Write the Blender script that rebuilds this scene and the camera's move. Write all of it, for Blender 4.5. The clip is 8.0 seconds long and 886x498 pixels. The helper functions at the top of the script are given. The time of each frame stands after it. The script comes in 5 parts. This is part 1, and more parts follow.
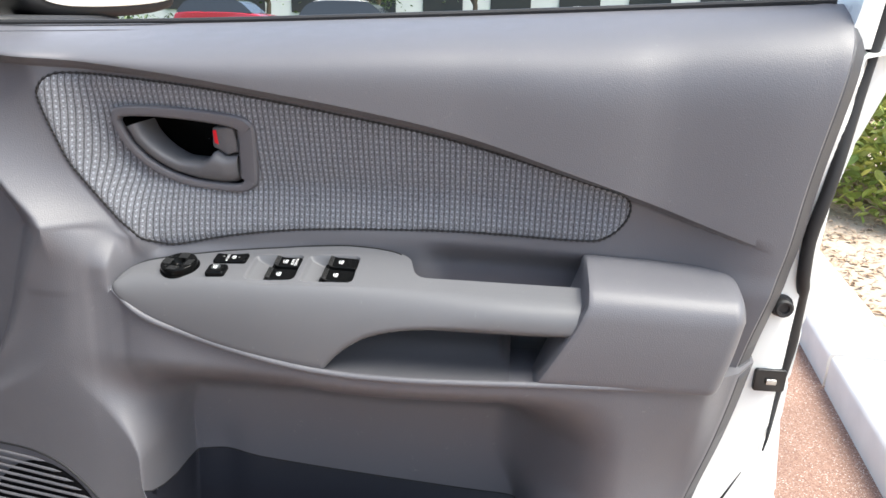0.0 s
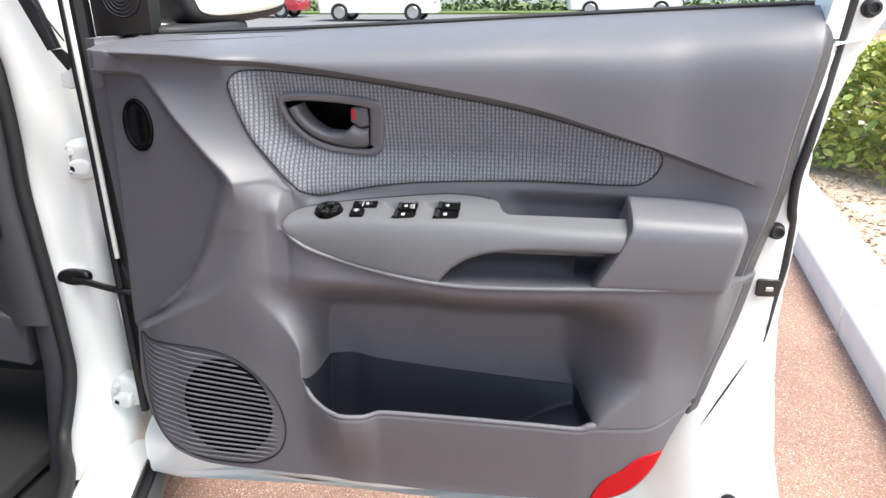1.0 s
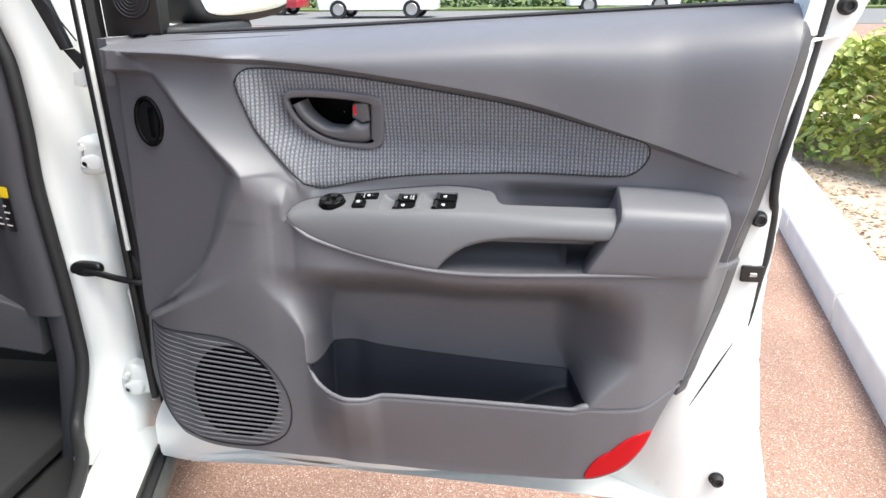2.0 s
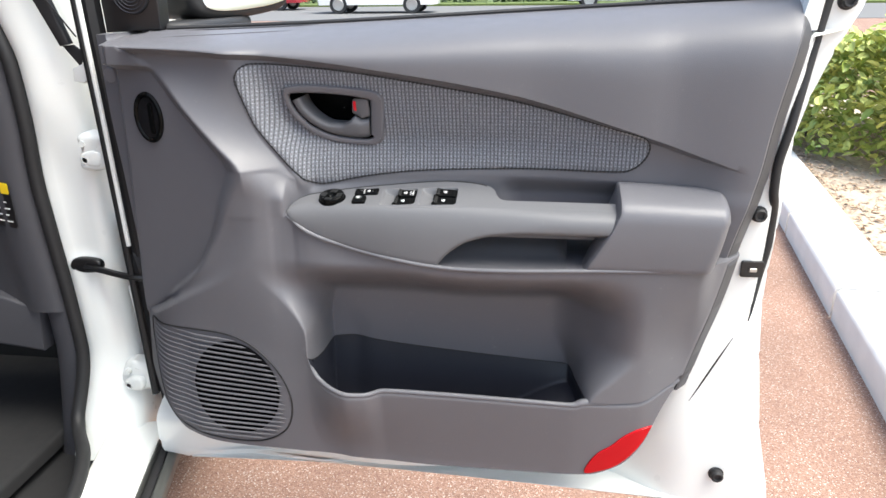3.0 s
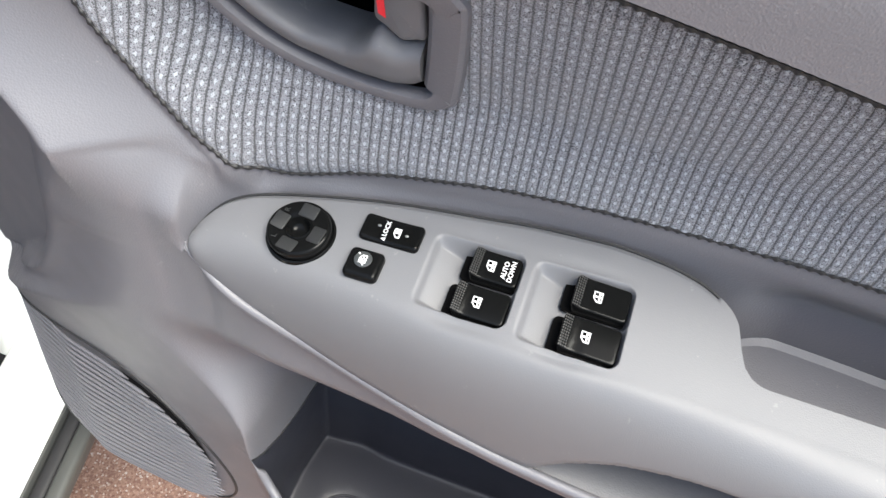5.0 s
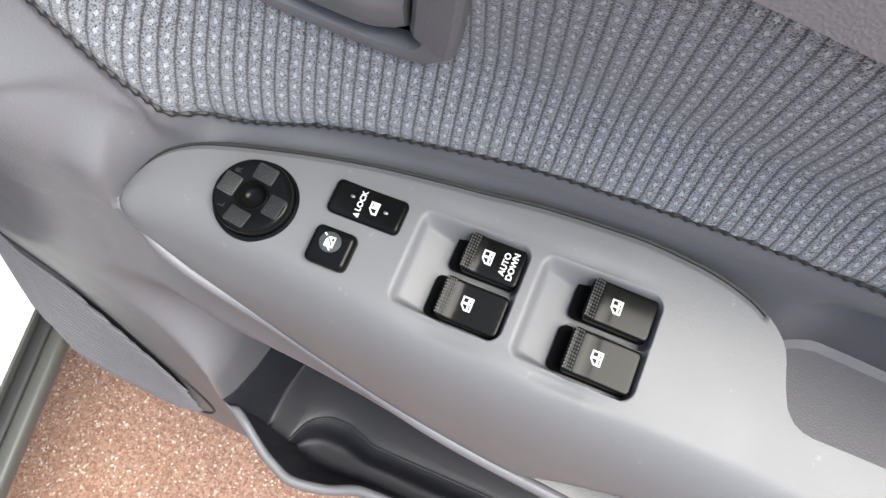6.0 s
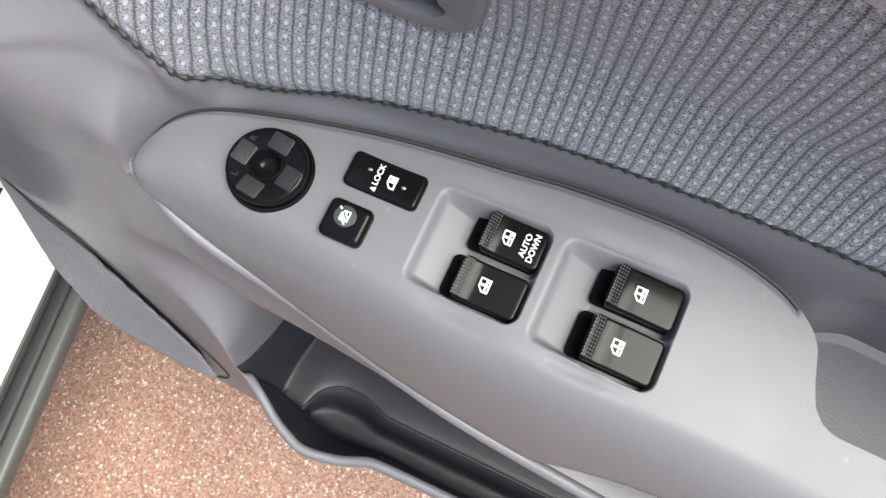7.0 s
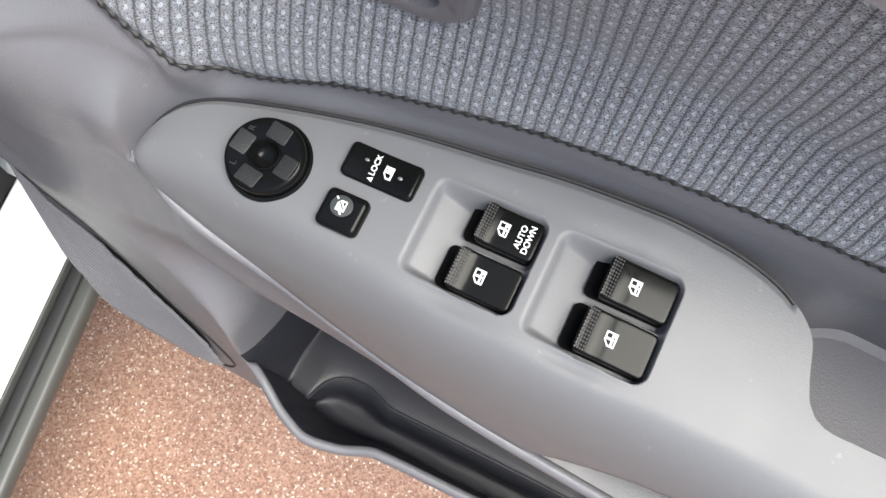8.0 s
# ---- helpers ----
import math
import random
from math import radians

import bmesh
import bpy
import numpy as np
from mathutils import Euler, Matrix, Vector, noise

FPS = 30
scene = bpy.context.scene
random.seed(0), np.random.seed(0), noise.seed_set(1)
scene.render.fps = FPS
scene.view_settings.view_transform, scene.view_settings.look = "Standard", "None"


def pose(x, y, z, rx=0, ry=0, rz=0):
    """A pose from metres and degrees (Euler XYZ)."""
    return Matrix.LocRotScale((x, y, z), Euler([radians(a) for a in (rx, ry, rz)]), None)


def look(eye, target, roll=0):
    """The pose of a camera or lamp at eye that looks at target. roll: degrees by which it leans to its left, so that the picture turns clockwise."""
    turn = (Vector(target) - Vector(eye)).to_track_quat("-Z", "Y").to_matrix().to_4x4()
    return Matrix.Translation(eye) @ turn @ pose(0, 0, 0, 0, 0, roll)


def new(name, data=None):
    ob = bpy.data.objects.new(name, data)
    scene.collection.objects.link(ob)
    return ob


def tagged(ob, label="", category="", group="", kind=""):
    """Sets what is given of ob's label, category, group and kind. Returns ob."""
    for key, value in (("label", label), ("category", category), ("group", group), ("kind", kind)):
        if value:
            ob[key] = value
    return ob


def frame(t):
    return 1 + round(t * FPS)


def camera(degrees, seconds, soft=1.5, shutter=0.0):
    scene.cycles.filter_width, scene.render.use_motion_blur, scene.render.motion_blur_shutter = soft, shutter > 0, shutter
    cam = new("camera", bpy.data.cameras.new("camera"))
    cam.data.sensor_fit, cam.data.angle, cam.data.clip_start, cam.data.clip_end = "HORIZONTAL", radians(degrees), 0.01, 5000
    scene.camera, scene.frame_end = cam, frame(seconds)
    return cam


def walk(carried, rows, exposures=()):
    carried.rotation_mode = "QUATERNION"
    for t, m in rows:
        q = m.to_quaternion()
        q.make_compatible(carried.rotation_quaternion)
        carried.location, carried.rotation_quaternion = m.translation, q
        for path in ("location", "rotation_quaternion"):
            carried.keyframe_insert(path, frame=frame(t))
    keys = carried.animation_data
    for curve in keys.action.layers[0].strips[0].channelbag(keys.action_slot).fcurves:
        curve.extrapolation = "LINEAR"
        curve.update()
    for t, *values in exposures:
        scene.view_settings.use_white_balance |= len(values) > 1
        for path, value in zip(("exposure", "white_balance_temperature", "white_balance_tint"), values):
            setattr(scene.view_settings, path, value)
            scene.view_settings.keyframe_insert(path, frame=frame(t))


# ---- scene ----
cam = camera(64.0, 8.0)
PATH = [
    (0, (0.073, -0.696, 1.128), (-0.093, 1.194, 0.495), 1.4),
    (0.5, (0.026, -0.856, 1.166), (-0.207, 1.001, 0.461), -0.0),
    (1, (0.02, -0.963, 1.169), (-0.211, 0.898, 0.473), -0.3),
    (1.5, (0.027, -1.008, 1.174), (-0.203, 0.852, 0.476), -0.5),
    (3, (0.029, -1.01, 1.175), (-0.203, 0.843, 0.459), -0.7),
    (3.5, (0.01, -0.88, 1.176), (-0.224, 0.966, 0.445), -0.6),
    (4, (0.018, -0.63, 1.182), (-0.313, 1.139, 0.309), -1.1),
    (4.2, (-0.002, -0.551, 1.174), (-0.379, 1.155, 0.199), 0.2),
    (4.5, (-0.03, -0.431, 1.165), (-0.522, 1.16, 0.058), 1.0),
    (4.7, (-0.074, -0.353, 1.18), (-0.523, 1.098, -0.121), 2.7),
    (5.8, (-0.133, -0.174, 1.157), (-0.347, 0.769, -0.594), 10.1),
    (6, (-0.134, -0.169, 1.155), (-0.353, 0.734, -0.616), 9.9),
    (6.5, (-0.138, -0.165, 1.151), (-0.366, 0.69, -0.643), 10.0),
    (7, (-0.136, -0.16, 1.147), (-0.373, 0.646, -0.668), 9.4),
    (7.5, (-0.132, -0.157, 1.149), (-0.382, 0.626, -0.675), 8.7),
    (8, (-0.128, -0.158, 1.148), (-0.395, 0.616, -0.677), 7.6),
]
walk(cam, [(t, look(eye, target, roll)) for t, eye, target, roll in PATH],
     [(0.0, 1.55), (1.5, 1.62), (3.0, 1.52), (3.5, 1.54), (4.0, 1.57), (4.3, 1.75), (4.7, 1.82), (5.8, 1.66), (8.0, 1.56)])

# ---- light ----
SUN_ELEV, SUN_ROT = 64.0, 108.0
world = bpy.data.worlds.new("sky")
scene.world = world
world.use_nodes = True
wn = world.node_tree
sky = wn.nodes.new("ShaderNodeTexSky")
sky.sky_type, sky.sun_disc = "NISHITA", False
sky.sun_elevation, sky.sun_rotation = radians(SUN_ELEV), radians(SUN_ROT)
sky.air_density, sky.dust_density = 1.0, 4.0
wn.links.new(sky.outputs["Color"], wn.nodes["Background"].inputs["Color"])
wn.nodes["Background"].inputs["Strength"].default_value = 0.15
sun = new("sun", bpy.data.lights.new("sun", "SUN"))
sun.data.energy, sun.data.angle, sun.data.color = 1.9, radians(36), (1.0, 0.985, 0.94)
sun.matrix_world = look((0, 0, 0), (-math.sin(radians(SUN_ROT)) * math.cos(radians(SUN_ELEV)), -math.cos(radians(SUN_ROT)) * math.cos(radians(SUN_ELEV)), -math.sin(radians(SUN_ELEV))))
scene.view_settings.exposure = 1.2
scene.view_settings.use_white_balance = True
scene.view_settings.white_balance_temperature, scene.view_settings.white_balance_tint = 6500, 5


# ---- materials ----
def material(name, color, rough=0.5, metal=0.0, vary=0.06, scale=6.0, grain=0.0, grain_scale=900.0, spec=0.5, coat=0.0, dust=0.0):
    """A surface with two scales of variation and a fine relief."""
    m = bpy.data.materials.new(name)
    m.use_nodes = True
    t = m.node_tree
    b = t.nodes["Principled BSDF"]
    b.inputs["Roughness"].default_value, b.inputs["Metallic"].default_value = rough, metal
    b.inputs["Specular IOR Level"].default_value, b.inputs["Coat Weight"].default_value = spec, coat
    co = t.nodes.new("ShaderNodeTexCoord")
    n1 = t.nodes.new("ShaderNodeTexNoise")
    n1.inputs["Scale"].default_value, n1.inputs["Detail"].default_value = scale, 5
    t.links.new(co.outputs["Object"], n1.inputs["Vector"])
    mix = t.nodes.new("ShaderNodeMix")
    mix.data_type = "RGBA"
    lo, hi = [c * (1 - vary) for c in color], [min(1, c * (1 + vary)) for c in color]
    mix.inputs["A"].default_value, mix.inputs["B"].default_value = (*lo, 1), (*hi, 1)
    t.links.new(n1.outputs["Fac"], mix.inputs["Factor"])
    t.links.new(mix.outputs["Result"], b.inputs["Base Color"])
    r = t.nodes.new("ShaderNodeMapRange")
    r.inputs["To Min"].default_value, r.inputs["To Max"].default_value = rough - 0.06, rough + 0.06
    n2 = t.nodes.new("ShaderNodeTexNoise")
    n2.inputs["Scale"].default_value = scale * 7
    t.links.new(co.outputs["Object"], n2.inputs["Vector"])
    t.links.new(n2.outputs["Fac"], r.inputs["Value"])
    t.links.new(r.outputs["Result"], b.inputs["Roughness"])
    if dust:
        n4 = t.nodes.new("ShaderNodeTexNoise")
        n4.inputs["Scale"].default_value, n4.inputs["Detail"].default_value = 420, 2
        t.links.new(co.outputs["Object"], n4.inputs["Vector"])
        n5 = t.nodes.new("ShaderNodeTexNoise")
        n5.inputs["Scale"].default_value, n5.inputs["Detail"].default_value = 75, 2
        t.links.new(co.outputs["Object"], n5.inputs["Vector"])
        add = t.nodes.new("ShaderNodeMath")
        add.operation = "ADD"
        t.links.new(n4.outputs["Fac"], add.inputs[0])
        t.links.new(n5.outputs["Fac"], add.inputs[1])
        pick = t.nodes.new("ShaderNodeMapRange")
        pick.inputs["From Min"].default_value, pick.inputs["From Max"].default_value = 1.31, 1.40
        pick.inputs["To Max"].default_value = dust
        t.links.new(add.outputs[0], pick.inputs["Value"])
        mixd = t.nodes.new("ShaderNodeMix")
        mixd.data_type = "RGBA"
        mixd.inputs["B"].default_value = (0.42, 0.41, 0.40, 1)
        t.links.new(mix.outputs["Result"], mixd.inputs["A"])
        t.links.new(pick.outputs["Result"], mixd.inputs["Factor"])
        t.links.new(mixd.outputs["Result"], b.inputs["Base Color"])
    if grain:
        n3 = t.nodes.new("ShaderNodeTexVoronoi")
        n3.inputs["Scale"].default_value = grain_scale
        t.links.new(co.outputs["Object"], n3.inputs["Vector"])
        bump = t.nodes.new("ShaderNodeBump")
        bump.inputs["Strength"].default_value, bump.inputs["Distance"].default_value = grain, 0.0004
        t.links.new(n3.outputs["Distance"], bump.inputs["Height"])
        t.links.new(bump.outputs["Normal"], b.inputs["Normal"])
    return m


M_TRIM = material("grey_plastic", (0.110, 0.109, 0.120), 0.47, vary=0.05, grain=0.3, dust=0.12)
M_ARM = material("satin_grey_plastic", (0.119, 0.120, 0.127), 0.45, vary=0.04, spec=0.32, grain=0.12, grain_scale=1300, dust=0.1)
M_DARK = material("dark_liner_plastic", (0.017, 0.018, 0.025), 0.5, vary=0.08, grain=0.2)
M_BLACK = material("black_plastic", (0.008, 0.008, 0.009), 0.32, vary=0.1)
M_GLOSS = material("gloss_black_plastic", (0.004, 0.0042, 0.0042), 0.13, vary=0.1, spec=0.09)
M_RUBBER = material("black_rubber", (0.012, 0.012, 0.013), 0.6, vary=0.2)
M_WHITE = material("white_car_paint", (0.78, 0.80, 0.775), 0.3, vary=0.03, coat=0.5)
M_LIP = material("ribbed_black_plastic", (0.02, 0.02, 0.02), 0.5, vary=0.1)
M_INK = material("white_print", (0.72, 0.72, 0.72), 0.6, vary=0.02)
M_RED = material("red_reflector", (0.42, 0.002, 0.008), 0.22, vary=0.1, spec=0.25)
M_REDMARK = material("red_mark", (0.75, 0.012, 0.025), 0.4, vary=0.02)
M_STEEL = material("zinc_steel", (0.45, 0.45, 0.44), 0.35, metal=1.0)


def fabric_material():
    """Woven cloth: upright ribs, with a pale knot where the threads cross; thread glint and groove shade are in the
    colour.
    """
    m = material("woven_fabric", (0.10, 0.105, 0.12), 0.9, vary=0.15, scale=30, spec=0.2)
    t = m.node_tree
    b = t.nodes["Principled BSDF"]
    co = t.nodes.new("ShaderNodeTexCoord")
    sep = t.nodes.new("ShaderNodeSeparateXYZ")
    t.links.new(co.outputs["Object"], sep.inputs["Vector"])

    def math_node(op, a, bb=None):
        n = t.nodes.new("ShaderNodeMath")
        n.operation = op
        for k, v in enumerate((a, bb)):
            if v is None:
                continue
            if isinstance(v, (int, float)):
                n.inputs[k].default_value = v
            else:
                t.links.new(v, n.inputs[k])
        return n.outputs[0]
    p = math.pi / 0.0055
    fine = t.nodes.new("ShaderNodeTexNoise")
    fine.inputs["Scale"].default_value, fine.inputs["Detail"].default_value = 1500, 3
    t.links.new(co.outputs["Object"], fine.inputs["Vector"])
    patch = t.nodes.new("ShaderNodeTexNoise")
    patch.inputs["Scale"].default_value = 240
    t.links.new(co.outputs["Object"], patch.inputs["Vector"])
    wob = math_node("MULTIPLY", math_node("ADD", patch.outputs["Fac"], -0.5), 0.0005)
    xx, zz = math_node("ADD", sep.outputs["X"], wob), math_node("ADD", sep.outputs["Z"], wob)
    rib = math_node("ABSOLUTE", math_node("SINE", math_node("MULTIPLY", xx, p)))
    knot = math_node("ABSOLUTE", math_node("SINE", math_node("MULTIPLY", zz, p)))
    # each rib: a round back, a thin groove dark with painted shade, a notch between the knots, fine threads that run
    # slantwise
    back = math_node("POWER", math_node("MINIMUM", math_node("MULTIPLY", rib, 1.7), 1.0), 1.0)
    notch = math_node("MINIMUM", math_node("ADD", math_node("MULTIPLY", knot, 0.5), 0.82), 1.0)
    chev = math_node("SINE", math_node("ADD", math_node("MULTIPLY", zz, 2 * math.pi / 0.0014), math_node("MULTIPLY", rib, 3.2)))
    thread = math_node("ADD", math_node("MULTIPLY", chev, 0.13), math_node("ADD", math_node("MULTIPLY", fine.outputs["Fac"], 6.5), -2.7))
    body = math_node("MULTIPLY", math_node("MULTIPLY", back, notch), math_node("ADD", thread, 0.42))
    ramp = t.nodes.new("ShaderNodeMix")
    ramp.data_type = "RGBA"
    ramp.inputs["A"].default_value, ramp.inputs["B"].default_value = (0.022, 0.023, 0.026, 1), (0.236, 0.246, 0.274, 1)
    t.links.new(body, ramp.inputs["Factor"])
    # pale flecks: light thread with its glint put into the colour
    top = t.nodes.new("ShaderNodeMix")
    top.data_type = "RGBA"
    top.inputs["B"].default_value = (0.52, 0.56, 0.62, 1)
    t.links.new(ramp.outputs["Result"], top.inputs["A"])
    knots = math_node("MULTIPLY", math_node("POWER", rib, 5.0), math_node("POWER", knot, 2.5))
    fleck = math_node("MULTIPLY", knots, math_node("ADD", math_node("MULTIPLY", fine.outputs["Fac"], 4.2), math_node("MULTIPLY", patch.outputs["Fac"], 0.8)))
    shine = math_node("MINIMUM", math_node("MAXIMUM", math_node("MULTIPLY", math_node("ADD", fleck, -1.35), 1.3), 0.0), 0.55)
    t.links.new(shine, top.inputs["Factor"])
    t.links.new(math_node("ADD", math_node("MULTIPLY", shine, -0.72), 0.9), b.inputs["Roughness"])
    b.inputs["Specular IOR Level"].default_value = 0.45
    t.links.new(top.outputs["Result"], b.inputs["Base Color"])
    bump = t.nodes.new("ShaderNodeBump")
    bump.inputs["Strength"].default_value, bump.inputs["Distance"].default_value = 0.75, 0.0013
    hgt = math_node("ADD", math_node("MULTIPLY", math_node("MULTIPLY", back, notch), 0.8), math_node("ADD", math_node("MULTIPLY", knots, 0.25), math_node("MULTIPLY", thread, 0.3)))
    t.links.new(hgt, bump.inputs["Height"])
    t.links.new(bump.outputs["Normal"], b.inputs["Normal"])
    b.inputs["Sheen Weight"].default_value = 0.3
    return m


M_FABRIC = fabric_material()


# ---- building helpers ----
def curve(pts):
    """A smooth function through (x, y) pairs that does not overshoot."""
    px, py = np.array([p[0] for p in pts], float), np.array([p[1] for p in pts], float)
    h, d = np.diff(px), np.diff(py) / np.diff(px)
    m = np.zeros(len(px))
    m[0], m[-1] = d[0], d[-1]
    for k in range(1, len(px) - 1):
        if d[k - 1] * d[k] > 0:
            w1, w2 = 2 * h[k] + h[k - 1], h[k] + 2 * h[k - 1]
            m[k] = (w1 + w2) / (w1 / d[k - 1] + w2 / d[k])

    def f(x):
        x = np.clip(np.asarray(x, float), px[0], px[-1])
        k = np.clip(np.searchsorted(px, x) - 1, 0, len(px) - 2)
        s = (x - px[k]) / h[k]
        return (2 * s**3 - 3 * s**2 + 1) * py[k] + (s**3 - 2 * s**2 + s) * h[k] * m[k] + (3 * s**2 - 2 * s**3) * py[k + 1] + (s**3 - s**2) * h[k] * m[k + 1]
    return f


def sm(a, b, x):
    s = np.clip((np.asarray(x, float) - a) / (b - a), 0, 1)
    return s * s * (3 - 2 * s)


def make_mesh(name, verts, faces, mat, smooth=True, sharp=38):
    me = bpy.data.meshes.new(name)
    me.from_pydata([tuple(v) for v in verts], [], [tuple(f) for f in faces])
    bm = bmesh.new()
    bm.from_mesh(me)
    bmesh.ops.recalc_face_normals(bm, faces=bm.faces)
    bm.to_mesh(me)
    bm.free()
    me.materials.append(mat)
    if smooth:
        me.polygons.foreach_set("use_smooth", [True] * len(me.polygons))
        if sharp:
            me.set_sharp_from_angle(angle=radians(sharp))
    me.update()
    return me


def thing(name, place, label, category, group="", kind=""):
    ob = new(name)
    ob.location = place
    ob.empty_display_size = 0.1
    bpy.context.view_layer.update()
    return tagged(ob, label, category, group, kind)


def under(ob, parent):
    """Hang ob under parent without moving it."""
    ob.parent = parent
    ob.matrix_parent_inverse = ob.parent.matrix_world.inverted()
    return ob


def part(name, me, parent, label=""):
    ob = new(name, me)
    if parent is not None:
        under(ob, parent)
    if label:
        ob["label"] = label
    bpy.context.view_layer.update()
    return ob


def grid_faces(nu, nv, wrap=False, start=0):
    """Faces of nu rows of nv vertices each."""
    out = []
    for a in range(nu - 1):
        for b in range(nv if wrap else nv - 1):
            c = (b + 1) % nv
            out.append((start + a * nv + b, start + a * nv + c, start + (a + 1) * nv + c, start + (a + 1) * nv + b))
    return out


def loft(sections, caps=True):
    """Closed rings of equal length, joined one after another."""
    n = len(sections[0])
    verts = [v for s in sections for v in s]
    faces = grid_faces(len(sections), n, True)
    if caps:
        faces += [tuple(range(n - 1, -1, -1)), tuple(range(len(verts) - n, len(verts)))]
    return verts, faces


def tube(pts, radius, sides=8, flat=1.0):
    """A round strand along a line of points."""
    pts = [Vector(p) for p in pts]
    rings = []
    for k, p in enumerate(pts):
        d = (pts[min(k + 1, len(pts) - 1)] - pts[max(k - 1, 0)]).normalized()
        a = d.cross(Vector((0.13, -1, 0.21))).normalized()
        b = d.cross(a)
        r = float(radius[k] if isinstance(radius, (list, tuple)) else radius)
        rings.append([p + r * (math.cos(q) * a + flat * math.sin(q) * b) for q in np.linspace(0, 2 * math.pi, sides, endpoint=False)])
    return loft(rings)


def smooth_line(pts, n):
    """n points on a smooth line through pts."""
    pts = np.array(pts, float)
    s = np.concatenate([[0], np.cumsum(np.linalg.norm(np.diff(pts, axis=0), axis=1))])
    q = np.linspace(0, s[-1], n)
    return np.stack([curve(list(zip(s, pts[:, k])))(q) for k in range(pts.shape[1])], 1)


def smooth_ring(pts, n):
    """n points on a smooth closed line (Catmull-Rom)."""
    pts = np.array(pts, float)
    m, out = len(pts), []
    per = max(2, n // m)
    for k in range(m):
        p0, p1, p2, p3 = pts[k - 1], pts[k], pts[(k + 1) % m], pts[(k + 2) % m]
        for s in np.linspace(0, 1, per, endpoint=False):
            out.append(0.5 * (2 * p1 + (p2 - p0) * s + (2 * p0 - 5 * p1 + 4 * p2 - p3) * s * s + (3 * p1 - p0 - 3 * p2 + p3) * s**3))
    return np.array(out)


def slab(ring, depth, edge, f, fill=False):
    """A plate from a 2D ring: f(a, b, h) places it; the rim towards h is rounded by edge. fill: the top follows f inside too."""
    ring = np.array(ring, float)
    if fill:
        loop = np.concatenate([ring, ring[:1]])
        s = np.concatenate([[0], np.cumsum(np.linalg.norm(np.diff(loop, axis=0), axis=1))])
        q = np.linspace(0, s[-1], 72, endpoint=False)
        ring = np.stack([np.interp(q, s, loop[:, 0]), np.interp(q, s, loop[:, 1])], 1)
    c = ring.mean(0)
    nxt, prv = np.roll(ring, -1, 0), np.roll(ring, 1, 0)
    tan = nxt - prv
    nor = np.stack([tan[:, 1], -tan[:, 0]], 1)
    nor /= np.linalg.norm(nor, axis=1)[:, None] + 1e-9
    if np.mean(np.sum(nor * (ring - c), 1)) < 0:
        nor = -nor
    rings = [ring] + [ring - nor * edge * (1 - math.cos(q)) for q in np.linspace(0, math.pi / 2, 5)]
    hs = [0] + [depth - edge + edge * math.sin(q) for q in np.linspace(0, math.pi / 2, 5)]
    if fill:
        last = rings[-1]
        rings += [c + (last - c) * k for k in (0.92, 0.84, 0.74, 0.64, 0.52, 0.4, 0.28, 0.15, 0.01)]
        hs += [depth] * 9
    return loft([[f(a, b, h) for a, b in r] for r, h in zip(rings, hs)])


# ---- the car door: trim surface ----
ZB = curve([(-0.63, 1.100), (-0.37, 1.107), (0, 1.124), (0.36, 1.144)])
YB = curve([(-0.63, 0.09), (-0.4, 0.115), (0, 0.12), (0.2, 0.095), (0.30, 0.06), (0.36, 0.03)])
ZC = curve([(-0.63, 1.088), (-0.46, 1.083), (-0.32, 1.073), (-0.16, 1.052), (0, 1.023), (0.153, 0.979), (0.316, 0.925), (0.36, 0.912)])
ZR = curve([(-0.63, 0.845), (-0.36, 0.849), (-0.345, 0.852), (-0.335, 0.854), (-0.3265, 0.8545), (-0.322, 0.8525), (-0.316, 0.8482), (-0.309, 0.8428), (-0.300, 0.8365), (-0.2885, 0.8300), (-0.273, 0.8235), (-0.247, 0.8155), (-0.20, 0.8045), (-0.15, 0.7965), (-0.10, 0.7905), (-0.06, 0.7885), (0.007, 0.79), (0.11, 0.793), (0.29, 0.798), (0.36, 0.80)])
YRIM = curve([(-0.40, -0.067), (-0.375, -0.066), (-0.352, -0.0628), (-0.340, -0.0598), (-0.330, -0.0592), (-0.314, -0.0600), (-0.302, -0.0635), (-0.285, -0.0665), (-0.242, -0.070), (-0.19, -0.077), (-0.139, -0.084), (-0.073, -0.088), (0.007, -0.092), (0.11, -0.09), (0.2, -0.088), (0.27, -0.078), (0.30, -0.055), (0.34, -0.038)])
ZL = curve([(-0.63, 0.60), (-0.40, 0.61), (-0.32, 0.640), (-0.303, 0.641), (-0.2985, 0.628), (-0.293, 0.613), (-0.283, 0.601), (-0.264, 0.593), (-0.238, 0.588), (-0.206, 0.586), (-0.178, 0.590), (-0.10, 0.588), (0.05, 0.582), (0.105, 0.579), (0.112, 0.580), (0.119, 0.583), (0.13, 0.584), (0.15, 0.582), (0.2, 0.579), (0.262, 0.605)])
ZBOT = curve([(-0.615, 0.56), (-0.60, 0.535), (-0.557, 0.499), (-0.525, 0.470), (-0.447, 0.456), (-0.346, 0.454), (-0.077, 0.447), (0.137, 0.445), (0.18, 0.457), (0.219, 0.50), (0.239, 0.552), (0.262, 0.60)])
LEFT = curve([(0.55, -0.612), (0.635, -0.611), (0.76, -0.613), (0.876, -0.618), (0.99, -0.625), (1.11, -0.626)])
RIGHT = curve([(0.58, 0.258), (0.60, 0.264), (0.70, 0.290), (0.82, 0.314), (0.93, 0.338), (0.976, 0.343), (1.085, 0.362), (1.123, 0.371), (1.144, 0.375)])
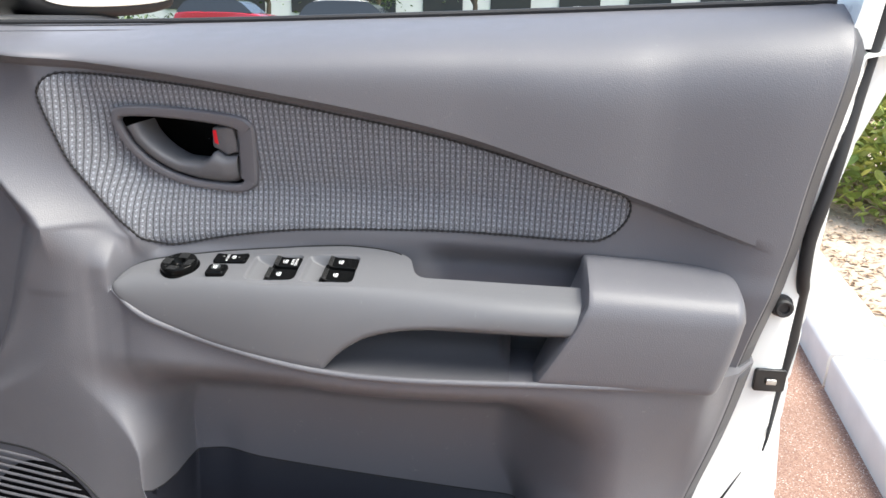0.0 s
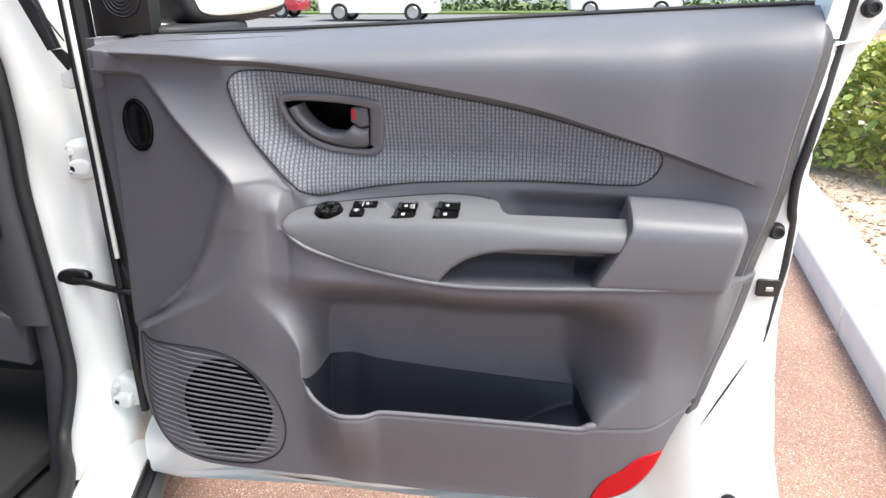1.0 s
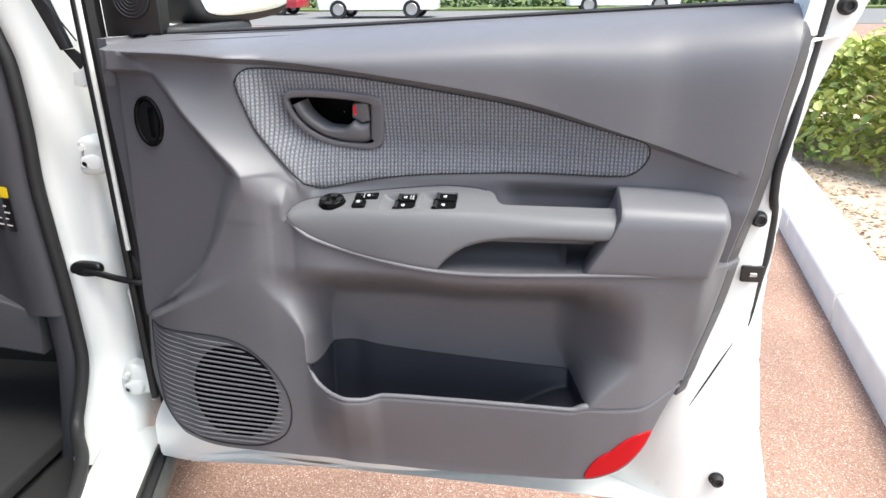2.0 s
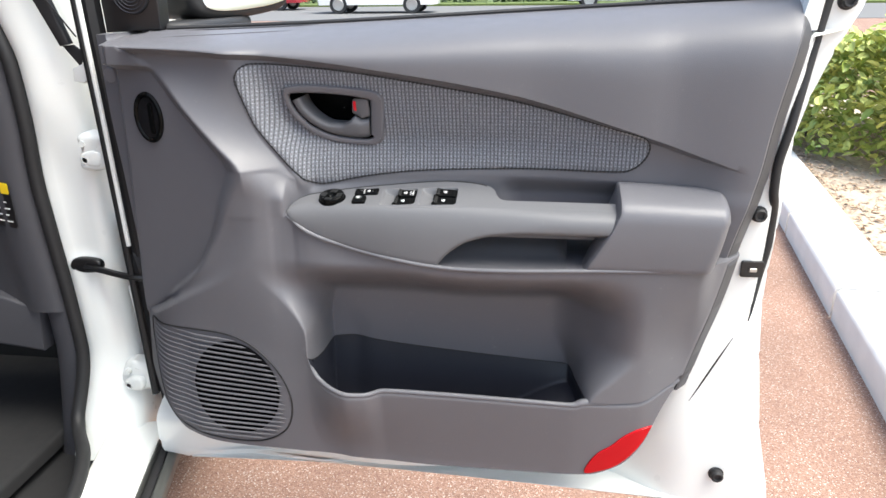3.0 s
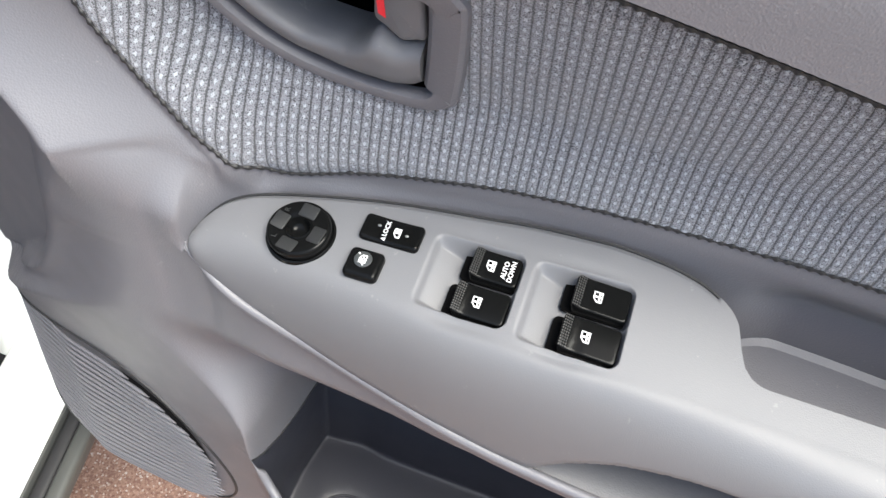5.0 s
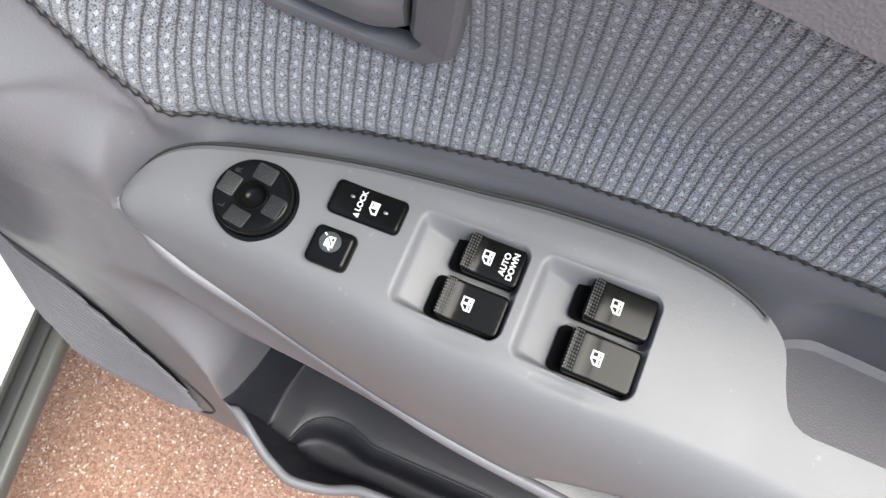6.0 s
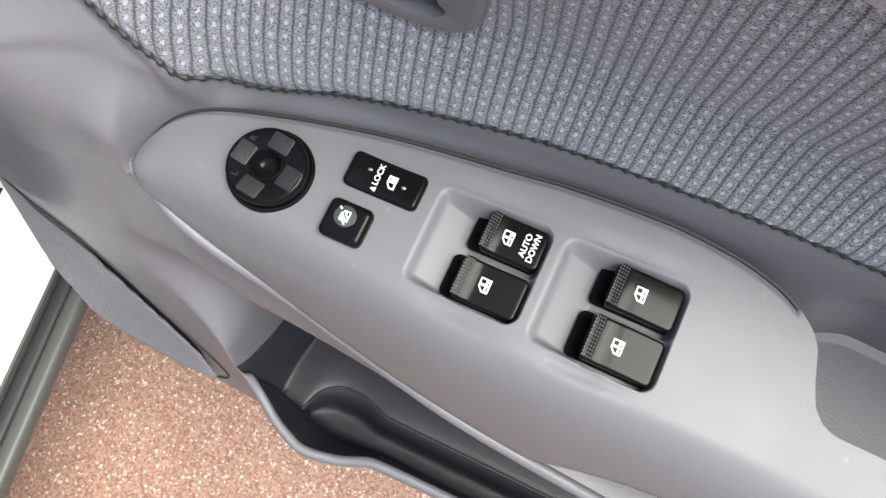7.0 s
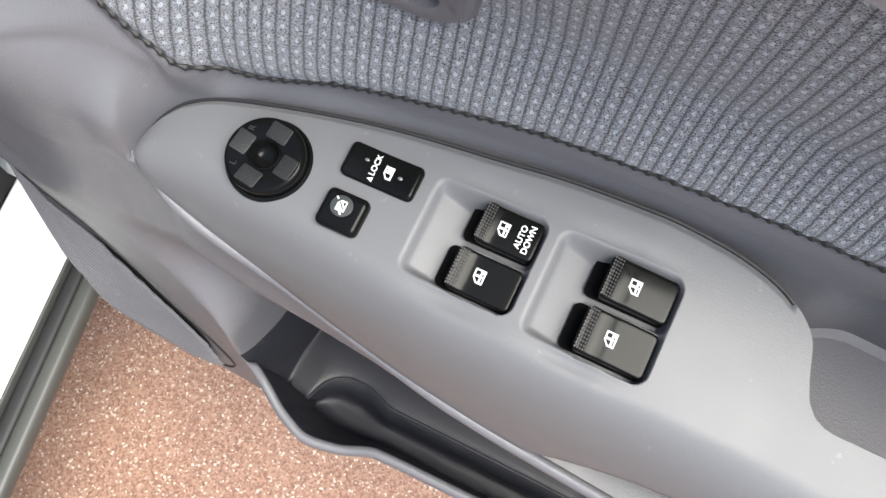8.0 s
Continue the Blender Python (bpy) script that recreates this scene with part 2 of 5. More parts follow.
XR = curve([(0.649, -0.606), (0.675, -0.567), (0.709, -0.526), (0.754, -0.473), (0.79, -0.446), (0.821, -0.427), (0.87, -0.402), (0.895, -0.3875), (0.911, -0.3800), (0.917, -0.3775), (0.923, -0.3810), (0.952, -0.412), (1.001, -0.462), (1.058, -0.512), (1.085, -0.55), (1.10, -0.565)])
BEVEL = curve([(0.649, 0.010), (0.74, 0.012), (0.80, 0.018), (0.87, 0.026), (0.915, 0.030), (0.95, 0.022), (1.0, 0.018), (1.1, 0.016)])
YR = curve([(0.649, 0.02), (0.68, 0.0), (0.709, -0.03), (0.754, -0.05), (0.821, -0.058), (0.87, -0.066), (0.910, -0.0722), (0.918, -0.0735), (0.925, -0.0712), (0.952, -0.062), (1.0, -0.045), (1.058, -0.022), (1.085, -0.015), (1.095, 0.03), (1.1, 0.08)])
YX = curve([(-0.62, 0.03), (-0.55, -0.03), (-0.44, -0.055), (-0.36, -0.072), (-0.30, -0.085), (-0.255, -0.110), (-0.235, -0.116), (-0.21, -0.112), (-0.18, -0.102), (-0.1, -0.1), (0.1, -0.095), (0.2, -0.078), (0.27, -0.047), (0.32, -0.035)])

YX_FLAT = curve([(-0.62, 0.03), (-0.55, -0.03), (-0.44, -0.055), (-0.36, -0.072), (-0.28, -0.083), (-0.18, -0.092), (-0.1, -0.096), (0.1, -0.094), (0.2, -0.078), (0.27, -0.047), (0.32, -0.035)])
SEAM_Z = curve([(-0.40, 0.58), (-0.31, 0.58), (-0.300, 0.596), (-0.292, 0.610), (-0.280, 0.6165), (-0.255, 0.618), (-0.2, 0.611), (-0.123, 0.603), (0.0, 0.5925), (0.06, 0.588), (0.09, 0.5862), (0.104, 0.5835), (0.113, 0.578), (0.119, 0.568), (0.15, 0.55), (0.3, 0.5)])
STRIP = curve([(-0.45, -0.068), (-0.375, -0.066), (-0.352, -0.0628), (-0.340, -0.0602), (-0.330, -0.0594), (-0.3255, -0.0582), (-0.3232, -0.0560), (-0.3218, -0.0520), (-0.3200, -0.0465), (-0.3175, -0.0410), (-0.3145, -0.0362), (-0.309, -0.0300), (-0.300, -0.0242), (-0.289, -0.0198), (-0.277, -0.0140), (-0.264, -0.0105), (-0.238, -0.0050), (-0.187, 0.0025), (-0.113, 0.0092), (-0.088, 0.0098), (0.0, 0.012), (0.15, 0.0), (0.25, -0.022), (0.30, -0.038), (0.36, -0.052)])
CREASE = curve([(-0.40, 0.917), (-0.36, 0.915), (-0.335, 0.910), (-0.313, 0.900), (-0.29, 0.888), (-0.25, 0.888), (-0.1, 0.898), (0.15, 0.902), (0.36, 0.90)])


BASE = curve([(-0.40, -0.024), (-0.31, -0.020), (-0.285, -0.013), (-0.265, -0.007), (-0.24, 0.0), (-0.19, 0.006), (-0.138, 0.0105), (-0.067, 0.0115), (0.05, 0.009), (0.36, 0.008)])
XE = curve([(0.86, -0.305), (0.899, -0.309), (0.908, -0.317), (0.92, -0.326), (0.942, -0.343), (0.971, -0.363), (0.999, -0.3745), (1.033, -0.3865), (1.06, -0.393), (1.1, -0.41)])


def cloth_y(x, z):
    """Depth of the shallow field that carries the cloth and the door handle: it dips in behind the handle and leans out towards its top."""
    dip = 1 - sm(-0.08, 0.14, x)
    up = sm(0.915, 0.985, z)
    y = BASE(x) * (1 - up) + 0.006 * up + 0.011 * dip * sm(0.895, 0.955, z) - (0.13 + 0.15 * dip) * np.clip(z - 0.955, 0, 0.1) - 0.016 * sm(0.02, 0.2, x) - 0.018 * sm(0.2, 0.34, x)
    k = sm(0.020 + 0.035 * sm(0.89, 0.95, z), 0.0, x - XE(z))
    return y * (1 - k) - 0.031 * k


def facet(s):
    """From 0 to 1 along a nearly flat facet with small rounds at both ends."""
    s = np.clip(s, 0, 1)
    return 0.5 * s + 0.5 * s * s * (3 - 2 * s)


def face_y(x, z):
    """Depth of the trim above the armrest, without the ledge under the cloth."""
    zc, zb = ZC(x), ZB(x)
    yc = cloth_y(x, zc) - 0.016
    s = np.clip((zb - z) / (zb - zc), 0, 1)
    top = yc + (YB(x) - yc) * (1 - s) ** (2.0 + 4.0 * sm(-0.35, 0.1, x) + 3.0 * sm(0.1, 0.34, x))
    y = np.where(z > zc, top, cloth_y(x, z) - 0.016 * np.maximum(1 - sm(0, 0.009, zc - z), sm(0.24, 0.33, x)))
    ridge, crest = XR(z), YR(z)
    w = np.clip(1 - (x - ridge) / np.maximum(XE(z) - ridge - 0.002, 0.03), 0, 1) * (1 - sm(1.07, 1.095, z))
    y = y * (1 - w) + crest * w
    block = sm(-0.607, -0.601, x)
    step = sm(1.052, 1.062, z) * block
    rec = (-0.01 - 0.35 * (x + 0.533)) * (1 - step) + (-0.020 - 0.10 * (x + 0.56)) * step
    rec = rec * (1 - block * sm(1.087, 1.10, z)) + YB(x) * sm(1.087, 1.10, z) * block
    rec = rec + 0.012 * (1 - sm(-0.012, 0.0, x - np.interp(z, [0.65, 0.9, 1.1], [-0.612, -0.592, -0.583])))
    y = np.where(x < ridge, crest + (rec - crest) * facet((ridge - x) / BEVEL(z)), y)
    return y


def upper_y(x, z):
    """Depth of the trim above the armrest."""
    x, z = np.asarray(x, float), np.asarray(z, float)
    ridge = XR(z)
    zk = CREASE(x)
    w = np.clip(1 - (x - ridge) / 0.05, 0, 1)
    low = STRIP(x) * (1 - w) + YR(z) * w
    s = np.clip((zk - z) / np.maximum(zk - 0.8725, 0.012), 0, 1)
    hard = 1 - sm(-0.355, -0.315, x)
    t = hard * (1 - (1 - s) ** 2) + (1 - hard) * s * s * (3 - 2 * s)
    under_crease = face_y(x, np.maximum(z, zk)) * (1 - t) + low * t
    return np.where((z < zk) & (x > ridge), under_crease, face_y(x, z))


def base_y(x, z):
    """Depth of the trim's lowest part; the swelling in front of the cup fades out downwards."""
    f = 0.75 * sm(0.575, 0.465, z)
    y = YX(x) * (1 - f) + YX_FLAT(x) * f
    return y - 0.025 * np.clip((0.64 - z) / 0.15, 0, 1) * sm(-0.3, -0.5, x)


def lower_y(x, z):
    """Depth of the trim below the armrest's rim."""
    x, z = np.asarray(x, float), np.asarray(z, float)
    base = base_y(x, z)
    zr = ZR(x)
    t = np.clip((z - 0.64) / (zr - 0.64), 0, 1)
    y = base + (YRIM(x) - base) * t * t * (3 - 2 * t)
    wide, side = sm(0.665, 0.785, z), sm(0.575, 0.66, z)
    m = sm(0, 1, (x + 0.300 + 0.09 * wide) / (0.016 + 0.141 * wide)) * (1 - sm(0.102 - 0.03 * side, 0.128 + 0.075 * side, x))
    y = y + (0.018 - y) * m * sm(0.0, 0.085, np.minimum(zr - 0.008, 0.786) - z)
    y = y + 0.004 * np.exp(-(((x + 0.247) / 0.022) ** 2)) * sm(0.675, 0.625, z)
    ridge, crest = XR(z), YR(z)
    rec = -0.01 - 0.35 * (x + 0.533)
    rec = rec + 0.012 * (1 - sm(-0.012, 0.0, x - np.interp(z, [0.65, 0.9, 1.1], [-0.612, -0.592, -0.583])))
    w = sm(0, 1, 1 - (x - ridge) / (0.012 + 0.058 * sm(0.66, 0.78, z))) * sm(0.64, 0.67, z)
    y = y * (1 - w) + crest * w
    return np.where((x < ridge) & (z > 0.645), crest + (rec - crest) * facet((ridge - x) / BEVEL(z)), y)


def front_y(x, z):
    """Depth of the trim's lowest part, in front of the map pocket."""
    return base_y(x, z) + 0.012 * np.clip((ZL(x) - z) / 0.13, 0, 1) * sm(-0.33, -0.25, x) + 0.004 * (1 - sm(0, 0.008, ZL(x) - z)) * sm(-0.3, -0.27, x)


def seam_z(x):
    """Upper border of the pocket's liner on the back wall; off the pocket it meets the lip."""
    return np.maximum(ZL(x), SEAM_Z(x) * 1.0)


def row_z(j, x):
    """Height of trim row j (0 to 4, from the belt down to the lower edge) above x."""
    zl = np.maximum(ZL(x) if j >= 3 else seam_z(x), ZBOT(x) + 0.012)
    feats = [ZB(x), ZC(x), ZR(x), zl, ZBOT(x)]
    k = min(int(j), 3)
    return feats[k] + (feats[k + 1] - feats[k]) * (j - k)


def within(ring, x, z):
    """Whether places lie inside a 2D ring."""
    ring = np.asarray(ring, float)
    inside = np.zeros(np.shape(x), bool)
    for p, q in zip(ring, np.roll(ring, -1, 0)):
        if p[1] != q[1]:
            inside ^= ((p[1] > z) != (q[1] > z)) & (x < p[0] + (q[0] - p[0]) * (z - p[1]) / (q[1] - p[1]))
    return inside


def open_up(verts, faces, ring):
    """The faces left when an opening is cut along a ring."""
    v = np.array(verts)
    c = np.array([v[list(f)].mean(0) for f in faces])
    cut = within(ring, c[:, 0], c[:, 2])
    return [f for f, k in zip(faces, cut) if not k]


BEZ_OUT = smooth_ring([(-0.334, 1.022), (-0.325, 1.031), (-0.29, 1.033), (-0.242, 1.031), (-0.199, 1.026), (-0.184, 1.019), (-0.180, 1.008), (-0.183, 0.966), (-0.188, 0.955), (-0.203, 0.950), (-0.236, 0.952), (-0.268, 0.957), (-0.299, 0.970), (-0.322, 0.990), (-0.333, 1.010)], 120)
BEZ_OUT[:, 0] += 0.008 * np.clip((-0.25 - BEZ_OUT[:, 0]) / 0.084, 0, 1)


def inset(ring, width):
    """A ring moved inwards by width(normal)."""
    tan = np.roll(ring, -1, 0) - np.roll(ring, 1, 0)
    nor = np.stack([tan[:, 1], -tan[:, 0]], 1)
    nor /= np.linalg.norm(nor, axis=1)[:, None]
    if np.mean(np.sum(nor * (ring - ring.mean(0)), 1)) < 0:
        nor = -nor
    w = np.array([width(n) for n in nor])
    for _ in range(6):
        w = (np.roll(w, 1) + 2 * w + np.roll(w, -1)) / 4
    return ring - nor * w[:, None]


def handle_x(x, z):
    return x - 0.002 * np.clip((1.02 - z) / 0.07, 0, 1)


def handle_z(z):
    return z - 0.0075 * np.clip((1.02 - z) / 0.07, 0, 1)


BEZ_IN = inset(BEZ_OUT, lambda n: 0.0078 + 0.0035 * max(0, n[1]) + 0.0125 * max(0, n[0]))
HANDLE_HOLE = 0.6 * BEZ_OUT + 0.4 * BEZ_IN
HANDLE_HOLE = np.stack([handle_x(HANDLE_HOLE[:, 0], HANDLE_HOLE[:, 1]), handle_z(HANDLE_HOLE[:, 1])], 1)


POCKET = (-0.303, 0.134)


def build_trim():
    nu = 430
    rows = list(np.linspace(0, 1, 26)) + list(1 + np.linspace(0.02, 0.97, 104)) + [1.985] + list(2 + np.linspace(0, 0.985, 62)) + [2.9999] + list(3 + np.linspace(0.0, 1, 40))
    u = np.concatenate([np.linspace(0, 0.29, 150, endpoint=False), np.linspace(0.29, 0.37, 90, endpoint=False), np.linspace(0.37, 1, 190)])
    verts, cut = [], []
    for j in rows:
        l, r = -0.61, 0.3
        for _ in range(6):
            l, r = float(LEFT(row_z(j, l))), float(RIGHT(row_z(j, r)))
        x = l + (r - l) * u
        z = row_z(j, x)
        if j < 1.99:
            y = upper_y(x, z)
            y = y + 0.014 * sm(-0.02, 0.02, x) * (1 - sm(0.27, 0.30, x)) * sm(0.0, 0.03, 0.90 - z)
        elif j < 3:
            y = lower_y(x, z)
            if j < 2.001:
                y = np.where(x > -0.3225, YRIM(x), upper_y(x, z))
        else:
            y = front_y(x, z)
        verts.append(np.stack([x, y, z], 1))
    v = np.array(verts)
    k_cut = rows.index(2.9999)
    faces = []
    for a in range(len(rows) - 1):
        for b in range(nu - 1):
            if a == k_cut and POCKET[0] < v[a, b, 0] and v[a, b + 1, 0] < POCKET[1]:
                continue
            faces.append((a * nu + b, a * nu + b + 1, (a + 1) * nu + b + 1, (a + 1) * nu + b))
    flat = [tuple(p) for p in v.reshape(-1, 3)]
    faces = open_up(flat, faces, HANDLE_HOLE)
    # returned edge all round
    ring = [b for b in range(nu)] + [a * nu + nu - 1 for a in range(1, len(rows))] + [(len(rows) - 1) * nu + b for b in range(nu - 2, -1, -1)] + [a * nu for a in range(len(rows) - 2, 0, -1)]
    n0 = len(flat)
    for k in ring:
        x, y, z = flat[k]
        flat.append((x + (0.024 if k % nu == nu - 1 else 0.0), y + 0.03, z))
    for k in range(len(ring)):
        m = (k + 1) % len(ring)
        faces.append((ring[k], ring[m], n0 + m, n0 + k))
    return make_mesh("trim_panel", flat, faces, M_TRIM, sharp=42)


door = thing("car", (-0.95, 0.4, 0.0), "white car, front door open, grey plastic trim with cloth insert", "car")
part("trim_panel", build_trim(), door, "grained grey plastic door trim")

# return strip along the trim's free edge, darker than the trim
strip_rings = []
for z in np.linspace(0.585, 1.138, 70):
    x = float(RIGHT(z))
    y = float(upper_y(x, z)) if z > float(ZR(x)) else float(lower_y(x, z)) if z > float(ZL(x)) else float(front_y(x, z))
    strip_rings.append([(x + 0.0005, y + 0.003, z), (x + 0.004, y + 0.0035, z), (x + 0.020, y + 0.022, z), (x + 0.020, y + 0.032, z), (x - 0.002, y + 0.032, z)])
M_EDGE = material("darker_edge_grey", (0.045, 0.045, 0.050), 0.55, vary=0.05, grain=0.2)
part("trim_edge", make_mesh("trim_edge", *loft(strip_rings), M_EDGE, sharp=40), door, "dark grey return edge of the door trim")

# cloth insert
CLOTH = smooth_ring([(-0.3875, 1.047), (-0.376, 1.061), (-0.35, 1.063), (-0.245, 1.054), (-0.164, 1.042), (-0.083, 1.028), (-0.003, 1.013), (0.076, 0.994), (0.147, 0.976), (0.183, 0.967), (0.196, 0.953), (0.192, 0.934), (0.174, 0.917), (0.148, 0.913), (0.07, 0.912), (-0.001, 0.911), (-0.125, 0.906), (-0.202, 0.899), (-0.264, 0.8890), (-0.284, 0.8895), (-0.2965, 0.8955), (-0.3075, 0.9060), (-0.320, 0.9190), (-0.334, 0.936), (-0.349, 0.955), (-0.364, 0.976), (-0.375, 1.001), (-0.3855, 1.031)], 720)


def inside_fill(ring, step, f):
    """A fine sheet inside a 2D ring, its edge on the ring."""
    ring = np.array(ring)
    x0, x1 = ring[:, 0].min(), ring[:, 0].max()
    xs = np.linspace(x0 + 1e-4, x1 - 1e-4, int((x1 - x0) / step))
    nz = int((ring[:, 1].max() - ring[:, 1].min()) / step)
    verts = []
    nxt = np.roll(ring, -1, 0)
    for x in xs:
        hit = []
        for p, q in zip(ring, nxt):
            if (p[0] - x) * (q[0] - x) <= 0 and p[0] != q[0]:
                hit.append(p[1] + (q[1] - p[1]) * (x - p[0]) / (q[0] - p[0]))
        for z in np.linspace(min(hit), max(hit), nz):
            verts.append((x, z))
    v = np.array(verts)
    d = np.min(np.linalg.norm(v[:, None, :] - ring[None, :, :], axis=2), axis=1)
    y = f(v[:, 0], v[:, 1], d)
    return np.stack([v[:, 0], y, v[:, 1]], 1), grid_faces(len(xs), nz)


def cloth_fn(x, z, d):
    return upper_y(x, z) - 0.0035 * np.sqrt(np.clip(d / 0.008, 0, 1)) + 0.001


cv, cf = inside_fill(CLOTH, 0.004, cloth_fn)
cloth = part("fabric_insert", make_mesh("fabric_insert", cv, open_up(cv, cf, HANDLE_HOLE), M_FABRIC), door, "grey woven cloth with pale flecks")
loop = np.concatenate([CLOTH, CLOTH[:1]])
run = np.concatenate([[0], np.cumsum(np.linalg.norm(np.diff(loop, axis=0), axis=1))])
q = np.linspace(0, run[-1], 2400)
sx, sz = np.interp(q, run, loop[:, 0]), np.interp(q, run, loop[:, 1])
edge = np.stack([sx, upper_y(sx, sz) - 0.0003, sz], 1)
puff = [0.0008 + 0.0009 * abs(math.sin(math.pi * k / 0.0055)) ** 3 for k in q]
part("seam", make_mesh("seam", *tube(edge, puff, 6), M_RUBBER), cloth, "dark stitched seam")

# ---- armrest with the switch panel and the grip ----
def deck_z(x, y):
    return 0.873 + np.interp(x, [-0.32, -0.09, 0.0, 0.16], [-0.003, 0.0085, 0.0075, 0.006]) + 0.24 * (y + 0.038)


DECK_BACK = curve([(-0.3215, -0.0520), (-0.3205, -0.0475), (-0.3180, -0.0425), (-0.3145, -0.0372), (-0.309, -0.0310), (-0.300, -0.0250), (-0.289, -0.0205), (-0.263, -0.0135), (-0.238, -0.0080), (-0.212, -0.0035), (-0.187, -0.0005), (-0.161, 0.002), (-0.133, 0.0050), (-0.113, 0.0060), (-0.088, 0.0065), (-0.063, 0.005), (-0.043, 0.001), (-0.027, -0.007), (-0.019, -0.016), (-0.015, -0.030), (-0.010, -0.041), (0.0, -0.045), (0.16, -0.045)])
DECK_FRONT = curve([(-0.3215, -0.0540), (-0.3205, -0.0575), (-0.3180, -0.0602), (-0.313, -0.0622), (-0.302, -0.0640), (-0.285, -0.066), (-0.25, -0.0705), (-0.20, -0.0775), (-0.15, -0.0835), (-0.10, -0.0865), (0.0, -0.088), (0.16, -0.089)])
HOLE = curve([(-0.10, 0.7885), (-0.092, 0.800), (-0.078, 0.815), (-0.051, 0.832), (-0.011, 0.842), (0.042, 0.846), (0.16, 0.846)])
WELLS = [(-0.184, -0.1311, -0.058, -0.0145), (-0.127, -0.0717, -0.0605, -0.0145)]


def well_depth(x, y):
    d = np.zeros_like(y)
    for x0, x1, y0, y1 in WELLS:
        qx, qy = abs(x - (x0 + x1) / 2) - (x1 - x0) / 2 + 0.006, np.abs(y - (y0 + y1) / 2) - (y1 - y0) / 2 + 0.006
        edge = np.hypot(np.maximum(qx, 0), np.maximum(qy, 0)) + np.minimum(np.maximum(qx, qy), 0) - 0.006
        ramp = 0.22 * sm(x0, x0 + 0.005, x) + 0.78 * np.clip((x - x0 - 0.002) / 0.019, 0, 1)
        bridge = 0.62 * np.exp(-(((y - (y0 + y1) / 2) / 0.0019) ** 2)) * sm(x0 + 0.020, x0 + 0.029, x)
        soft = sm(0.0006, -0.0055 + 0.003 * sm(x0 + 0.02, x0 + 0.03, x), edge)
        scoop = 0.0017 * np.exp(-(((x - (x0 + x1) / 2) / 0.019) ** 2)) * (np.exp(-(((y - y0 + 0.004) / 0.005) ** 2)) + 0.5 * np.exp(-(((y - y1 - 0.003) / 0.004) ** 2)))
        d = np.maximum(d, 0.0120 * ramp * soft * (1 - bridge)) + scoop * sm(-0.002, 0.002, edge)
    return d


NOSE_DROP = curve([(-0.3215, 0.0095), (-0.3205, 0.0075), (-0.318, 0.0052), (-0.313, 0.0028), (-0.305, 0.001), (-0.29, 0.0), (0.16, 0.0)])


def build_armrest():
    """Deck, a soft roll over its front edge, the front face down to the rim or the grip's opening, and the hidden underside."""
    xs = np.concatenate([-0.3214 + 0.030 * np.linspace(0, 1, 54) ** 2, np.linspace(-0.2900, -0.012, 250), np.linspace(-0.008, 0.156, 40)])
    xs = np.sort(np.concatenate([xs, np.linspace(-0.1352, -0.1295, 15), np.linspace(-0.0758, -0.0701, 15)]))
    rings = []
    for x in xs:
        yb, yf = float(DECK_BACK(x)), float(DECK_FRONT(x))
        drop = float(NOSE_DROP(x))
        low = float(ZR(x)) + 0.0012
        stop = float(HOLE(x)) if x > -0.10 else low
        low += (stop - low) * float(sm(-0.10, 0.08, x))
        roll = min(0.021 + 0.0055 * float(sm(-0.16, 0.0, x)), (yb - yf) * 0.62)
        y0 = yf + roll
        z0 = float(deck_z(x, y0)) - drop
        low = min(low, z0 - 0.004)
        ys = np.linspace(yb, y0, 130)
        zs = deck_z(x, ys) - well_depth(x, ys) - drop - 0.0018 * sm(0.004, 0.0, yb - ys) * (x < -0.03)
        sec = [(x, yb, float(deck_z(x, yb)) - drop - 0.030 if x > -0.03 else float(deck_z(x, yb)) - drop - 0.012)] + [(x, y, z) for y, z in zip(ys, zs)]
        tall = z0 - low
        slope = 0.24 * roll
        qs = np.linspace(0.06, math.pi / 2, 160)
        s_all = np.sin(qs) ** (2 / 2.3)
        z_all = low + tall * np.maximum(np.cos(qs), 0) ** (2 / 2.3) - slope * np.sin(qs) * (1 - s_all)
        last = float(qs[z_all >= stop - 1e-6][-1]) if stop > low + 1e-5 else math.pi / 2
        for q in np.linspace(0.06, last, 22):
            sy, cz = math.sin(q) ** (2 / 2.3), max(math.cos(q), 0.0) ** (2 / 2.3)
            y = y0 - roll * sy
            z = low + tall * cz - slope * math.sin(q) * (1 - sy)
            d = float(well_depth(x, np.array([y]))[0] * sm(-0.072, -0.062, y))
            sec.append((x, y, z - d * cz))
        yf, low = y, z
        sec.append((x, yf + 0.003, low - 0.0035))
        sec.append((x, yf + 0.010, low - 0.002))
        sec.append((x, max(yf + 0.024, -0.064), low + 0.004))
        sec.append((x, yb - 0.004 if x > -0.012 else yb, max(low + 0.006, float(deck_z(x, yb)) - 0.05)))
        rings.append(sec)
    return loft(rings)


edge = [(x, float(DECK_BACK(x)) + 0.0004, float(deck_z(x, DECK_BACK(x)) - NOSE_DROP(x)) - 0.0016) for x in np.concatenate([-0.3190 + 0.03 * np.linspace(0, 1, 20) ** 2, np.linspace(-0.286, -0.03, 60), np.linspace(-0.028, -0.012, 24)])]
arm = part("armrest", make_mesh("armrest", *build_armrest(), M_ARM, sharp=62), door, "smooth satin grey plastic armrest with switch panel and grip")

part("deck_joint", make_mesh("deck_joint", *tube(edge, [0.0010 * min(1.0, 0.05 + k / 14, 0.05 + (len(edge) - 1 - k) / 26) for k in range(len(edge))], 6), M_RUBBER), arm, "dark joint round the switch deck")

